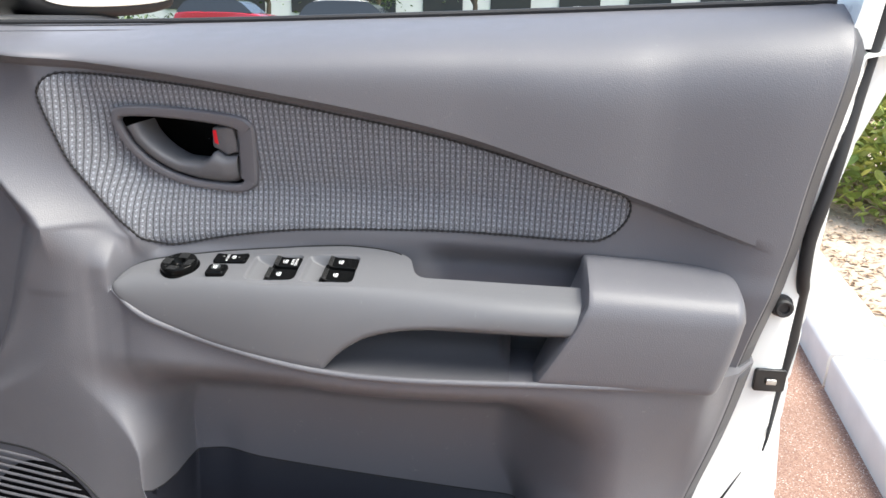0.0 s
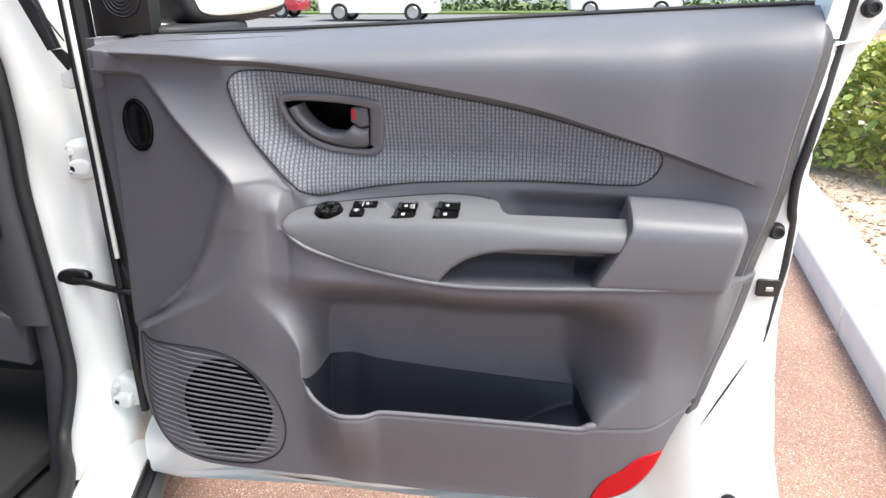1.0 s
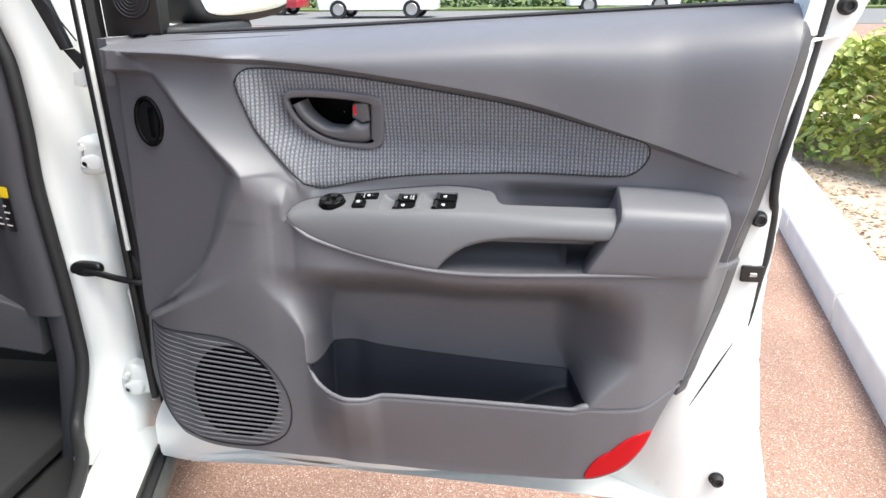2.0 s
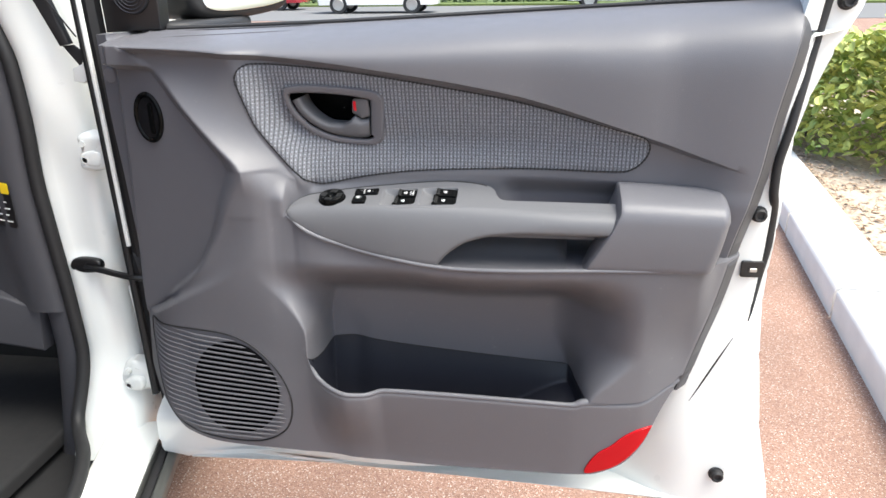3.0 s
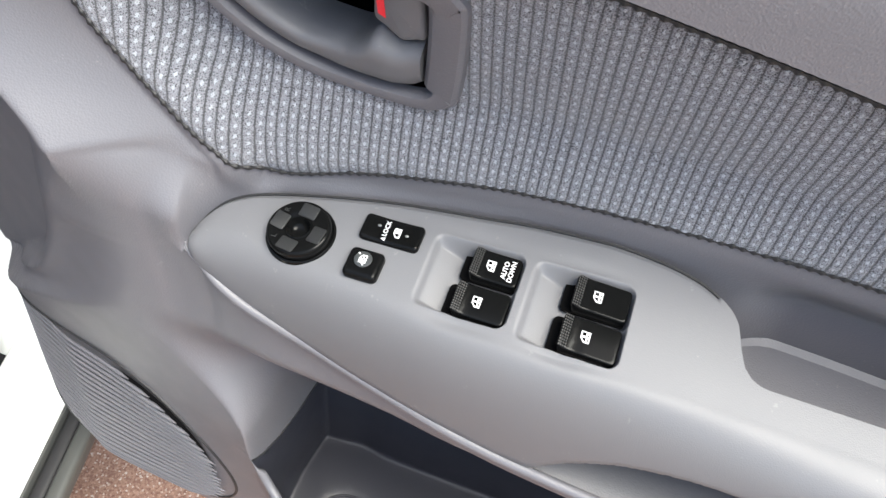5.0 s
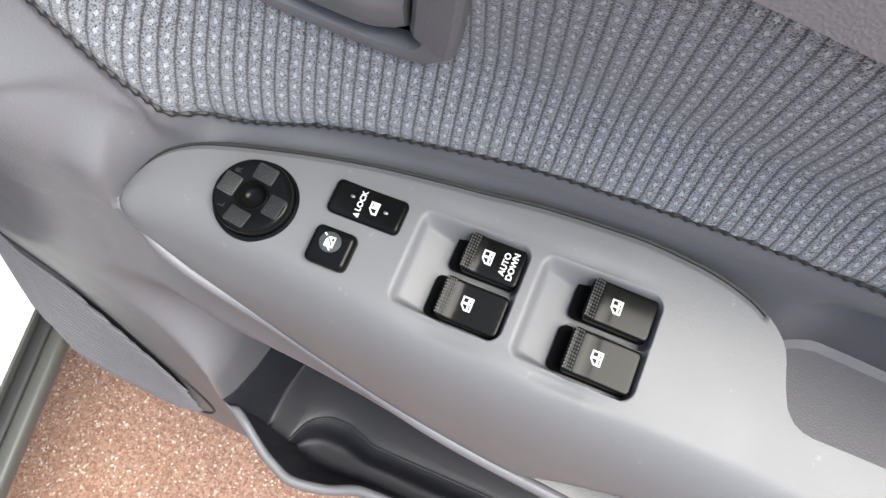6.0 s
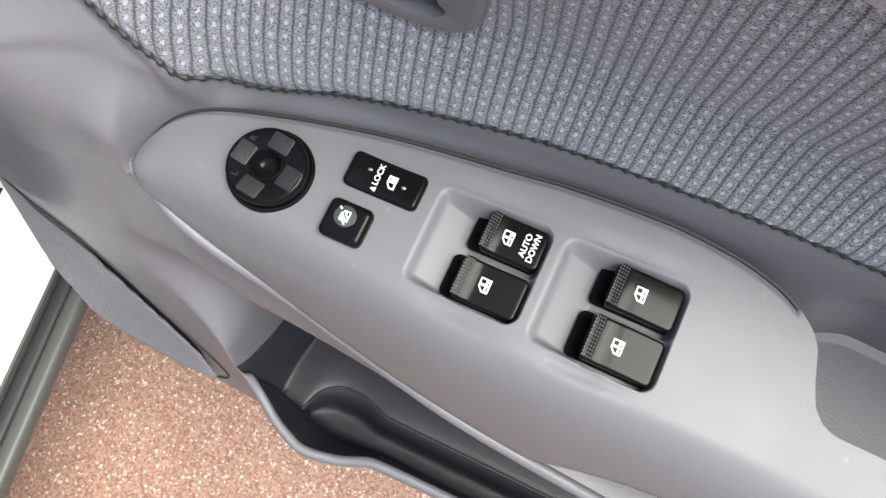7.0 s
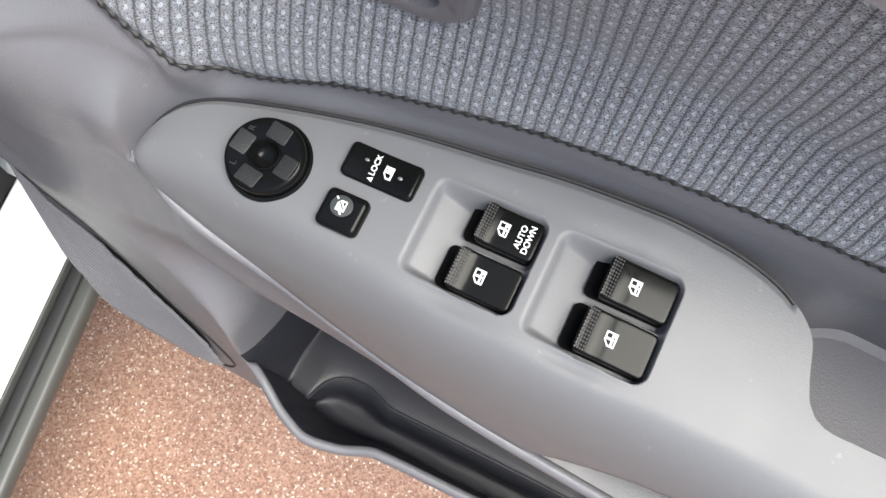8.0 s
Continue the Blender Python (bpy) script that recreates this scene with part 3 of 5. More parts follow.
# rim under the armrest
rim = [(x, float(YRIM(x)), float(ZR(x))) for x in np.linspace(-0.3165, 0.287, 100)]
rim = [(-0.3245, -0.0470, 0.8605), (-0.3249, -0.0515, 0.8572), (-0.3238, -0.0550, 0.8545), (-0.3215, -0.0577, 0.8520)] + rim
rim = [tuple(p) for p in smooth_line(rim, 140)]
part("rim", make_mesh("rim", *tube(rim, [0.0034 * min(1.0, 0.05 + k / 10) for k in range(len(rim))], 10), M_TRIM), door)


def build_cap():
    """The block at the armrest's end: back edge, top, rounded front, foot."""
    prof = [(-0.004, 0.874), (-0.006, 0.899), (-0.018, 0.901), (-0.045, 0.896), (-0.066, 0.891), (-0.078, 0.886), (-0.087, 0.876), (-0.091, 0.862), (-0.093, 0.83), (-0.092, 0.80), (-0.090, 0.7945), (-0.06, 0.7945)]
    p = smooth_line(prof, 60)
    rings = []
    for u in np.linspace(0, 1, 60):
        ring = []
        for y, z in p:
            front = np.clip((-0.02 - y) / 0.06, 0, 1)
            xl = np.interp(z, [0.795, 0.85, 0.875, 0.90], [0.109, 0.141, 0.152, 0.154])
            xr = np.interp(z, [0.795, 0.83, 0.87, 0.90], [0.287, 0.2945, 0.302, 0.303])
            round_off = 1 - math.sqrt(max(0.0, 1 - ((u - 0.9) / 0.1) ** 2)) if u > 0.9 else (1 - math.sqrt(max(0.0, 1 - ((0.03 - u) / 0.03) ** 2))) * 0.25 if u < 0.03 else 0.0
            ring.append((xl + (xr - xl) * u, y + 0.03 * round_off * front, z - 0.014 * (1 if z > 0.87 else 0) * round_off - 0.035 * max(0, xl + (xr - xl) * u - 0.154) * sm(0.85, 0.9, z)))
        rings.append(ring)
    return loft(rings)


part("armrest_end", make_mesh("armrest_end", *build_cap(), M_TRIM, sharp=45), door, "grey grained plastic block at the end of the grip")


# ---- map pocket ----
LEDGE = curve([(-0.31, -0.118), (-0.268, -0.108), (-0.264, -0.098), (-0.261, -0.086), (-0.2565, -0.072), (-0.252, -0.062), (-0.243, -0.054), (-0.233, -0.0500), (-0.219, -0.0495), (-0.205, -0.0530), (-0.187, -0.0580), (-0.127, -0.058), (0.09, -0.060), (0.115, -0.085)])


def build_liner():
    """The pocket's inner skin: back wall, ledge with a round for a cup, bin, and the inside of the front; it runs out flat at both ends."""
    rings, shelf = [], []
    for x in np.linspace(POCKET[0] - 0.004, POCKET[1] + 0.004, 260):
        zs, zl = float(seam_z(x)), float(ZL(x))
        yb, yf = float(lower_y(x, zs)), float(front_y(x, zl))
        gap = max(yb - yf, 0.0)
        e = float(sm(0.012, 0.06, gap))
        ledge = min(max(float(LEDGE(x + 0.006)) + 0.0066, yf + 0.06 * gap), yf + 0.8 * gap)
        ledge = max(ledge, float(front_y(x, 0.505)) + 0.010 * e)
        bin_w = ledge - yf
        low = zs - (zs - 0.503 - 0.050 * float(sm(-0.02, 0.11, x))) * e
        deep = low - (1 - 0.85 * float(sm(0.0, 0.09, x))) * (low - (zl - (zl - 0.480) * e)) * float(sm(0.008, 0.04, bin_w))
        fy = lambda w, z: max(yf + w * bin_w, float(front_y(x, z)) + 0.012 * e)
        wall = yb - min(0.012 * e, 0.2 * (yb - ledge))
        pts = [(yb, zs), (0.5 * (yb + wall), 0.5 * (zs + low)), (wall, low + 0.004 * e), (ledge + 0.004 * e, low), (ledge - 0.02 * bin_w, low - 0.004 * e), (ledge - 0.05 * bin_w, low - 0.2 * (low - deep)), (fy(0.8, deep), deep), (fy(0.35, deep), deep), (fy(0.2, 0.5 * (deep + zl)), 0.5 * (deep + zl)), (yf + 0.08 * bin_w, zl - 0.006 * e), (yf + 0.001, zl)]
        rings.append([(x, y, z) for y, z in smooth_line(pts, 52)])
        if -0.268 < x < 0.10:
            shelf.append((x, ledge + 0.003 * e, low + 0.001))
    return [v for r in rings for v in r], grid_faces(len(rings), 52), shelf


lv, lf, shelf = build_liner()
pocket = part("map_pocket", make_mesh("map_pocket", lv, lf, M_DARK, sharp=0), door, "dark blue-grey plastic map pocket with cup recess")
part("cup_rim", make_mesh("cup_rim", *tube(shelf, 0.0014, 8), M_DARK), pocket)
lx = np.linspace(POCKET[0], 0.19, 200)
wide = [max(0.0004 + 0.0034 * float(sm(0.008, 0.05, max(0.0, float(lower_y(x, seam_z(x)) - front_y(x, ZL(x)))))), 0.0060 * float(sm(0.08, 0.118, x) * (1 - sm(0.122, 0.19, x)))) for x in lx]
lip = [(x, float(front_y(x, ZL(x) - 0.006)) + 0.9 * r, float(ZL(x)) - 0.6 * r) for x, r in zip(lx, wide)]
part("lip", make_mesh("lip", *tube(lip, wide, 10), M_TRIM), pocket)
lx = np.linspace(-0.299, 0.124, 160)
seam = [(x, float(lower_y(x, seam_z(x))) - 0.0006, float(seam_z(x))) for x in lx]
part("seam", make_mesh("seam", *tube(seam, 0.0009, 6), M_RUBBER), pocket)
# grip bowl behind the bar: trim plastic with the hollow's shade in its colour
M_BOWL_SHADED = material("shaded_bowl_grey", (0.085, 0.085, 0.092), 0.42, vary=0.05, grain=0.2)
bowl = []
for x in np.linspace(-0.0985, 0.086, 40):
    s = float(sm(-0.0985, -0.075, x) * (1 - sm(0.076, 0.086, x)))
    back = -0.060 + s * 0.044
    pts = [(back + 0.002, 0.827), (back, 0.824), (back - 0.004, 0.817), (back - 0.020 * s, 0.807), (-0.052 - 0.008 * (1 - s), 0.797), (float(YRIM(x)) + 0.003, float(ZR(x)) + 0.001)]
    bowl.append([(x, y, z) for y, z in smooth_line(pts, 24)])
part("grip_bowl", make_mesh("grip_bowl", [v for r in bowl for v in r], grid_faces(40, 24), M_BOWL_SHADED, sharp=0), door, "grey plastic bowl behind the grip")
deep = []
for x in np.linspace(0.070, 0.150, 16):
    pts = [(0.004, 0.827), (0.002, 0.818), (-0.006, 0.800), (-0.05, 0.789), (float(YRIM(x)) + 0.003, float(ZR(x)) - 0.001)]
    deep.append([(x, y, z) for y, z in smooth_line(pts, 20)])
part("grip_end", make_mesh("grip_end", [v for r in deep for v in r], grid_faces(16, 20), M_BOWL_SHADED, sharp=0), door)

# floor of the recess between the grip bar and the trim
floor = []
for x in np.linspace(-0.03, 0.157, 24):
    far = float(upper_y(x, 0.862)) + 0.014 * float(sm(-0.02, 0.02, x)) + 0.004
    floor.append([(x, -0.052, 0.826), (x, -0.052, 0.831), (x, -0.03, 0.829), (x, far - 0.008, 0.830), (x, far, 0.836), (x, far, 0.826)])
part("recess_floor", make_mesh("recess_floor", *loft(floor), M_TRIM, sharp=30), door)

# ---- inner door handle ----
def bezel_y(x):
    return 0.11 * (x + 0.203) - 0.006


rings = []
for t, h in ((0, 0.012), (0.0, -0.003), (0.04, -0.0058), (0.16, -0.0078), (0.5, -0.0082), (0.84, -0.0072), (0.96, -0.0050), (1, -0.002), (1.0, 0.002)):
    rings.append([(a[0] + (b[0] - a[0]) * t, bezel_y(a[0]) + h, a[1] + (b[1] - a[1]) * t) for a, b in zip(BEZ_OUT, BEZ_IN)])
handle = part("door_handle", make_mesh("bezel", [v for r in rings for v in r], grid_faces(len(rings), len(rings[0]), True), M_TRIM, sharp=30), door, "grey plastic inner door handle in a rounded bezel")
wall = [[(p[0], y if y > 0.01 else bezel_y(p[0]) + 0.0015, p[1]) for p in BEZ_IN] for y in (0.0, 0.02, 0.034)]
wall += [[(c[0] + (p[0] - c[0]) * k, 0.036, c[1] + (p[1] - c[1]) * k) for p in BEZ_IN] for c in (BEZ_IN.mean(0),) for k in (0.9, 0.5, 0.02)]
part("cup", make_mesh("cup", [v for r in wall for v in r], grid_faces(len(wall), len(wall[0]), True), M_GLOSS), handle, "black handle recess")
lower = smooth_line([(-0.3245, 1.010), (-0.3155, 0.9945), (-0.2965, 0.9780), (-0.270, 0.9655), (-0.242, 0.9600), (-0.222, 0.9585), (-0.207, 0.9590), (-0.2, 0.9625)], 48)
lower = [(x + 0.008 * min(1.0, max(0.0, (-0.25 - x) / 0.084)), z) for x, z in lower]
upper = smooth_line([(-0.3065, 1.0155), (-0.3015, 1.005), (-0.294, 0.9965), (-0.280, 0.9865), (-0.262, 0.9800), (-0.243, 0.9795), (-0.233, 0.9840), (-0.2255, 0.9895), (-0.213, 0.9855), (-0.1995, 0.9875)], 48)
upper = [(x + 0.008 * min(1.0, max(0.0, (-0.25 - x) / 0.084)), z) for x, z in upper]
rings = []
for k, (p, q) in enumerate(zip(lower, upper)):
    t = k / 47
    front = bezel_y((p[0] + q[0]) / 2) - 0.0045 - 0.0035 * float(sm(0.55, 0.8, t)) + 0.003 * float(sm(0.85, 1.0, t))
    ring = [(p[0], 0.016, p[1])]
    for v2 in np.linspace(0, 1, 13):
        bulge = 1 - abs(2 * v2 - 1) ** 3.5
        ring.append((p[0] + (q[0] - p[0]) * v2, front + 0.009 * (1 - bulge) - 0.0025 * v2 * bulge, p[1] + (q[1] - p[1]) * v2))
    ring.append((q[0], 0.016, q[1]))
    rings.append(ring)
part("lever", make_mesh("lever", *loft(rings), M_ARM, sharp=50), handle, "smooth grey pull lever")
LOCKER = smooth_ring([(-0.228, 1.0085), (-0.226, 1.0125), (-0.216, 1.0135), (-0.205, 1.0135), (-0.2, 1.011), (-0.1985, 1.0), (-0.1985, 0.990), (-0.204, 0.9885), (-0.2125, 0.9868), (-0.2215, 0.9903), (-0.229, 0.9935), (-0.229, 1.001)], 72)
lockk = part("lock_knob", make_mesh("lock_knob", *slab(LOCKER, 0.013, 0.003, lambda a, b, h: (a, 0.010 - h + 0.15 * abs(a + 0.211) * (h > 0.005) - 0.006, b)), M_ARM, sharp=30), handle, "grey lock knob")
mark = [(-0.2268, 1.0095), (-0.2218, 1.0105), (-0.2212, 0.9965), (-0.2262, 0.9975)]
part("lock_mark", make_mesh("lock_mark", *slab(mark, 0.0012, 0.0002, lambda a, b, h: (a, 0.004 - 0.013 + 0.15 * abs(a + 0.211) - h + 0.0008, b)), M_REDMARK, smooth=False), lockk, "red unlocked mark")

# the handle leans with the field behind it
for ob in [handle] + list(handle.children_recursive):
    for v in ob.data.vertices:
        x, y, z = v.co
        if ob.name.startswith(("lever", "lock")) and x > -0.2265:
            x = -0.2265 + (x + 0.2265) * 0.86
        v.co = (float(handle_x(x, z)), y + 0.0215 - 0.26 * (z - 0.955) - 0.08 * (x + 0.203), float(handle_z(z)))

# ---- switches on the armrest ----
DN = Vector((-0.03, -0.233, 0.972)).normalized()


def deck(a, b, h):
    return tuple(Vector((a, b, float(deck_z(a, b)))) + DN * h)


def round_rect(x0, x1, y0, y1, r, n=6):
    out = []
    for cx, cy, q0 in ((x1 - r, y1 - r, 0), (x0 + r, y1 - r, 90), (x0 + r, y0 + r, 180), (x1 - r, y0 + r, 270)):
        for q in np.linspace(q0, q0 + 90, n):
            out.append((cx + r * math.cos(radians(q)), cy + r * math.sin(radians(q))))
    return out


def oval(cx, cy, rx, ry, n=40):
    return [(cx + rx * math.cos(q), cy + ry * math.sin(q)) for q in np.linspace(0, 2 * math.pi, n, endpoint=False)]


def print_text(body, size, cx, cy, h, parent, name, mat=M_INK):
    """Lettering that runs across the deck, its head towards the hinge."""
    cu = bpy.data.curves.new(name, "FONT")
    cu.body, cu.size, cu.align_x, cu.align_y = body, size, "CENTER", "CENTER"
    cu.offset = size * 0.018
    ob = new(name, cu)
    bpy.context.view_layer.update()
    me = bpy.data.meshes.new_from_object(ob.evaluated_get(bpy.context.evaluated_depsgraph_get()))
    bpy.data.objects.remove(ob)
    for v in me.vertices:
        v.co = deck(cx - v.co.y, cy + v.co.x, h(cx - v.co.y, cy + v.co.x) if callable(h) else h)
    me.materials.clear()
    me.materials.append(mat)
    return part(name, me, parent)


def flat_print(name, polys, cx, cy, h, parent, mat):
    """Flat printed shapes; u to the door's outside, v towards the hinge."""
    verts, faces = [], []
    for p in polys:
        faces.append(tuple(range(len(verts), len(verts) + len(p))))
        for u, v in p:
            verts.append(deck(cx - v, cy + u, h(cx - v, cy + u) if callable(h) else h))
    return part(name, make_mesh(name, verts, faces, mat, smooth=False), parent)


def bar(u0, v0, u1, v1):
    return [(u0, v0), (u1, v0), (u1, v1), (u0, v1)]


M_VOID = material("dull_black_gap", (0.003, 0.003, 0.003), 0.9, spec=0.05)


def window_switch(x0, x1, y0, y1, auto, label):
    """A rocker in its well: body that rises to a ribbed finger lip."""
    def top(a, b):
        s = np.clip((a - x0) / (x1 - x0), 0, 1)
        return -0.0010 + 0.0026 * math.exp(-((float(s) / 0.17) ** 2)) - 0.0010 * float(s)

    body = round_rect(x0, x1, y0, y1, 0.0022)
    sw = part("window_switch", make_mesh("window_switch", *slab(body, 0.009, 0.0010, lambda a, b, h: deck(a, b, -0.009 + h / 0.009 * (0.009 + top(a, b))), True), M_GLOSS), door, label)
    hole = round_rect(x0 - 0.0052, x1 + 0.0005, y0 - 0.0005, y1 + 0.0006, 0.003)
    part("switch_slot", make_mesh("switch_slot", *slab(hole, 0.0015, 0.0003, lambda a, b, h: deck(a, b, -0.0096 + h * 0.9)), M_VOID), sw)
    # ribbed lip
    grip = ([], [])
    for i in range(4):
        for k in range(12):
            a, b = x0 + 0.0010 + i * 0.00115, y0 + 0.0012 + (y1 - y0 - 0.0024) * k / 11
            ring = round_rect(a - 0.0004, a + 0.0004, b - 0.00045, b + 0.00045, 0.0002, 2)
            v, f = slab(ring, 0.0008, 0.0002, lambda p, q, h: deck(p, q, top(p, q) - 0.0003 + h))
            n = len(grip[0])
            grip[0].extend(v)
            grip[1].extend([tuple(j + n for j in ff) for ff in f])
    part("finger_lip", make_mesh("finger_lip", *grip, M_LIP), sw, "black ribbed finger lip")
    cx, cy = x0 + (x1 - x0) * (0.40 if auto else 0.43), (y0 + y1) / 2
    up = lambda a, b: top(a, b) + 0.00025
    flat_print("window_symbol", [[(-0.0030, -0.0023), (0.0030, -0.0023), (0.0030, 0.0025), (-0.0008, 0.0025), (-0.0030, 0.0006)]], cx, cy, up, sw, M_INK)
    up2 = lambda a, b: top(a, b) + 0.0004
    flat_print("symbol_cut", [[(-0.0024, 0.0003), (-0.0024, -0.0003), (-0.0004, -0.0003), (-0.0004, 0.0019), (-0.0007, 0.0019)], bar(0.0006, -0.0001, 0.0024, 0.0019), bar(-0.0024, -0.0017, -0.0003, -0.0011), bar(0.0004, -0.0017, 0.0013, -0.0009)], cx, cy, up2, sw, M_GLOSS)
    if auto:
        print_text("AUTO\nDOWN", 0.0037, x0 + (x1 - x0) * 0.77, cy, up, sw, "lettering")
    return sw


window_switch(-0.1590, -0.1325, -0.0335, -0.0165, True, "black driver's window rocker lettered in white")
window_switch(-0.1615, -0.1325, -0.0560, -0.0380, False, "black window rocker with a white window symbol")
window_switch(-0.1025, -0.0730, -0.0345, -0.0165, False, "black window rocker with a white window symbol")
window_switch(-0.1035, -0.0730, -0.0580, -0.0390, False, "black window rocker with a white window symbol")

lock_sw = part("lock_switch", make_mesh("lock_switch", *slab(round_rect(-0.2240, -0.1890, -0.0312, -0.0152, 0.0026), 0.0062, 0.0022, lambda a, b, h: deck(a, b, -0.0025 + h * (0.78 + 0.22 * (a + 0.2065) ** 2 / 0.0003)), True), M_GLOSS), door, "black door-lock rocker with white lettering")
face = lambda a, b: -0.0025 + 0.0062 * (0.78 + 0.22 * (a + 0.2065) ** 2 / 0.0003) + 0.00025
print_text("LOCK", 0.0036, -0.2098, -0.0222, face, lock_sw, "lettering")
flat_print("arrow", [[(-0.0011, -0.0013), (0.0011, -0.0013), (0.0, 0.0013)]], -0.2098, -0.0287, face, lock_sw, M_INK)
flat_print("door_symbol", [[(-0.0030, -0.0021), (0.0027, -0.0021), (0.0027, 0.0021), (-0.0008, 0.0021), (-0.0030, 0.0003)]], -0.2033, -0.0232, face, lock_sw, M_INK)
flat_print("symbol_cut", [[(-0.0023, 0.0001), (-0.0023, -0.0013), (-0.0004, -0.0013), (-0.0004, 0.0014), (-0.0007, 0.0014)], bar(0.0003, 0.0008, 0.0020, 0.0013)], -0.2033, -0.0232, lambda a, b: face(a, b) + 0.00015, lock_sw, M_GLOSS)
# two light grey oval bumps on the rocker
for a, b in ((-0.2145, -0.0215), (-0.1975, -0.0235)):
    part("lamp_dot", make_mesh("lamp_dot", *slab(oval(a, b, 0.0011, 0.0007, 16), 0.0006, 0.0003, lambda p, q, h: deck(p, q, 0.0025 + h)), M_STEEL), lock_sw)

wl_sw = part("window_lock_switch", make_mesh("window_lock_switch", *slab(round_rect(-0.2234, -0.2036, -0.0548, -0.0376, 0.0030), 0.0070, 0.0026, lambda a, b, h: deck(a, b, -0.0020 + h), True), M_GLOSS), door, "black square window-lock button")
part("lens", make_mesh("lens", *slab(oval(-0.2142, -0.0445, 0.0050, 0.0046), 0.0005, 0.0002, lambda p, q, h: deck(p, q, 0.0049 + h)), material("grey_lens", (0.035, 0.038, 0.038), 0.3)), wl_sw, "round grey lens")
flat_print("window_symbol", [[(-0.0024, -0.0021), (0.0024, -0.0021), (0.0024, 0.0008), (0.0006, 0.0021), (-0.0024, 0.0021)], [(-0.0038, -0.0010), (-0.0034, -0.0015), (-0.0018, 0.0001), (-0.0022, 0.0006)], [(0.0020, 0.0026), (0.0026, 0.0022), (0.0034, 0.0034), (0.0029, 0.0038)]], -0.2142, -0.0445, 0.0057, wl_sw, M_INK)
flat_print("symbol_cut", [[(-0.0016, -0.0012), (-0.0012, -0.0016), (0.0016, 0.0010), (0.0012, 0.0014)], bar(0.0004, -0.0016, 0.0018, -0.0006)], -0.2142, -0.0445, 0.0058, wl_sw, M_GLOSS)

# mirror knob: disc, four pads, hub
KX, KY = -0.2558, -0.0380
ring_l = []
for r, h in ((0.0205, -0.001), (0.0200, 0.0006), (0.0188, 0.0008), (0.0184, 0.0004), (0.0184, 0.0045), (0.0182, 0.0062), (0.0174, 0.0072), (0.0162, 0.0074), (0.0100, 0.0064), (0.0078, 0.0062), (0.0074, 0.0070), (0.0069, 0.0071), (0.0065, 0.0064), (0.0058, 0.0034), (0.0042, 0.0016), (0.0020, 0.0012), (0.0004, 0.0012)):
    ring_l.append([deck(KX + r * math.cos(q), KY + r * 0.93 * math.sin(q), h) for q in np.linspace(0, 2 * math.pi, 56, endpoint=False)])
v, f = loft(ring_l)
knob = part("mirror_knob", make_mesh("mirror_knob", v, f, M_GLOSS, sharp=50), door, "round black mirror adjuster with four dotted pads")
M_PAD = material("dotted_pad", (0.012, 0.0125, 0.0125), 0.45)
for q in (-8, 82, 172, 262):
    c, sn = math.cos(radians(q)), math.sin(radians(q))
    place = lambda a, b, h, c=c, sn=sn: deck(KX + a * c - b * sn, KY + (a * sn + b * c) * 0.93, 0.0062 + 0.00012 * (a - 0.0078) / 0.001 + h)
    pad = part("pad", make_mesh("pad", *slab(round_rect(0.0078, 0.0160, -0.0052, 0.0052, 0.0009, 4), 0.0005, 0.0002, place), M_PAD), knob)
    dots = ([], [])
    for i in range(7):
        for k in range(7):
            a, b = 0.0089 + i * 0.0011, -0.0038 + k * 0.00127
            n = len(dots[0])
            dots[0].extend([place(a - 0.0003, b - 0.0003, 0.0005), place(a + 0.0003, b - 0.0003, 0.0005), place(a + 0.0003, b + 0.0003, 0.0005), place(a - 0.0003, b + 0.0003, 0.0005), place(a, b, 0.0009)])
            dots[1].extend([(n, n + 1, n + 4), (n + 1, n + 2, n + 4), (n + 2, n + 3, n + 4), (n + 3, n, n + 4)])
    part("dots", make_mesh("dots", *dots, M_PAD, smooth=False), pad)
print_text("L", 0.0042, KX - 0.0105, KY - 0.0085, 0.0075, knob, "lettering", M_PAD)
print_text("R", 0.0042, KX - 0.0105, KY + 0.0085, 0.0075, knob, "lettering", M_PAD)

# ---- speaker grille ----
def low_surface(x, z):
    return float(front_y(x, z)) if z < float(ZL(x)) else float(lower_y(x, z))


GRILLE = smooth_ring([(-0.597, 0.640), (-0.57, 0.646), (-0.54, 0.648), (-0.49, 0.650), (-0.435, 0.648), (-0.393, 0.634), (-0.358, 0.604), (-0.338, 0.566), (-0.334, 0.528), (-0.347, 0.493), (-0.376, 0.472), (-0.413, 0.464), (-0.48, 0.467), (-0.532, 0.482), (-0.566, 0.515), (-0.588, 0.57)], 120)
grille = part("speaker_grille", make_mesh("speaker_grille", *tube([(x, low_surface(x, z) - 0.0002, z) for x, z in GRILLE] + [(GRILLE[0][0], low_surface(*GRILLE[0]) - 0.0002, GRILLE[0][1])], 0.0014, 6), M_RUBBER), door, "round grey speaker grille with fine level slats")
# black sheet laid on the trim in place of the hole behind the slats
M_HOLE_BLACK = material("black_hole_sheet", (0.004, 0.004, 0.0045), 0.95, spec=0.1)
hole = [(x, z) for x, z in oval(-0.428, 0.559, 0.0755, 0.079, 60)]
v, f = inside_fill(hole, 0.005, lambda x, z, d: np.array([low_surface(a, b) for a, b in zip(x, z)]) - 0.0012)
part("speaker_cloth", make_mesh("speaker_cloth", v, f, M_HOLE_BLACK), grille, "black sheet laid as the hole behind the slats")
INNER = inset(GRILLE, lambda n: 0.0035)
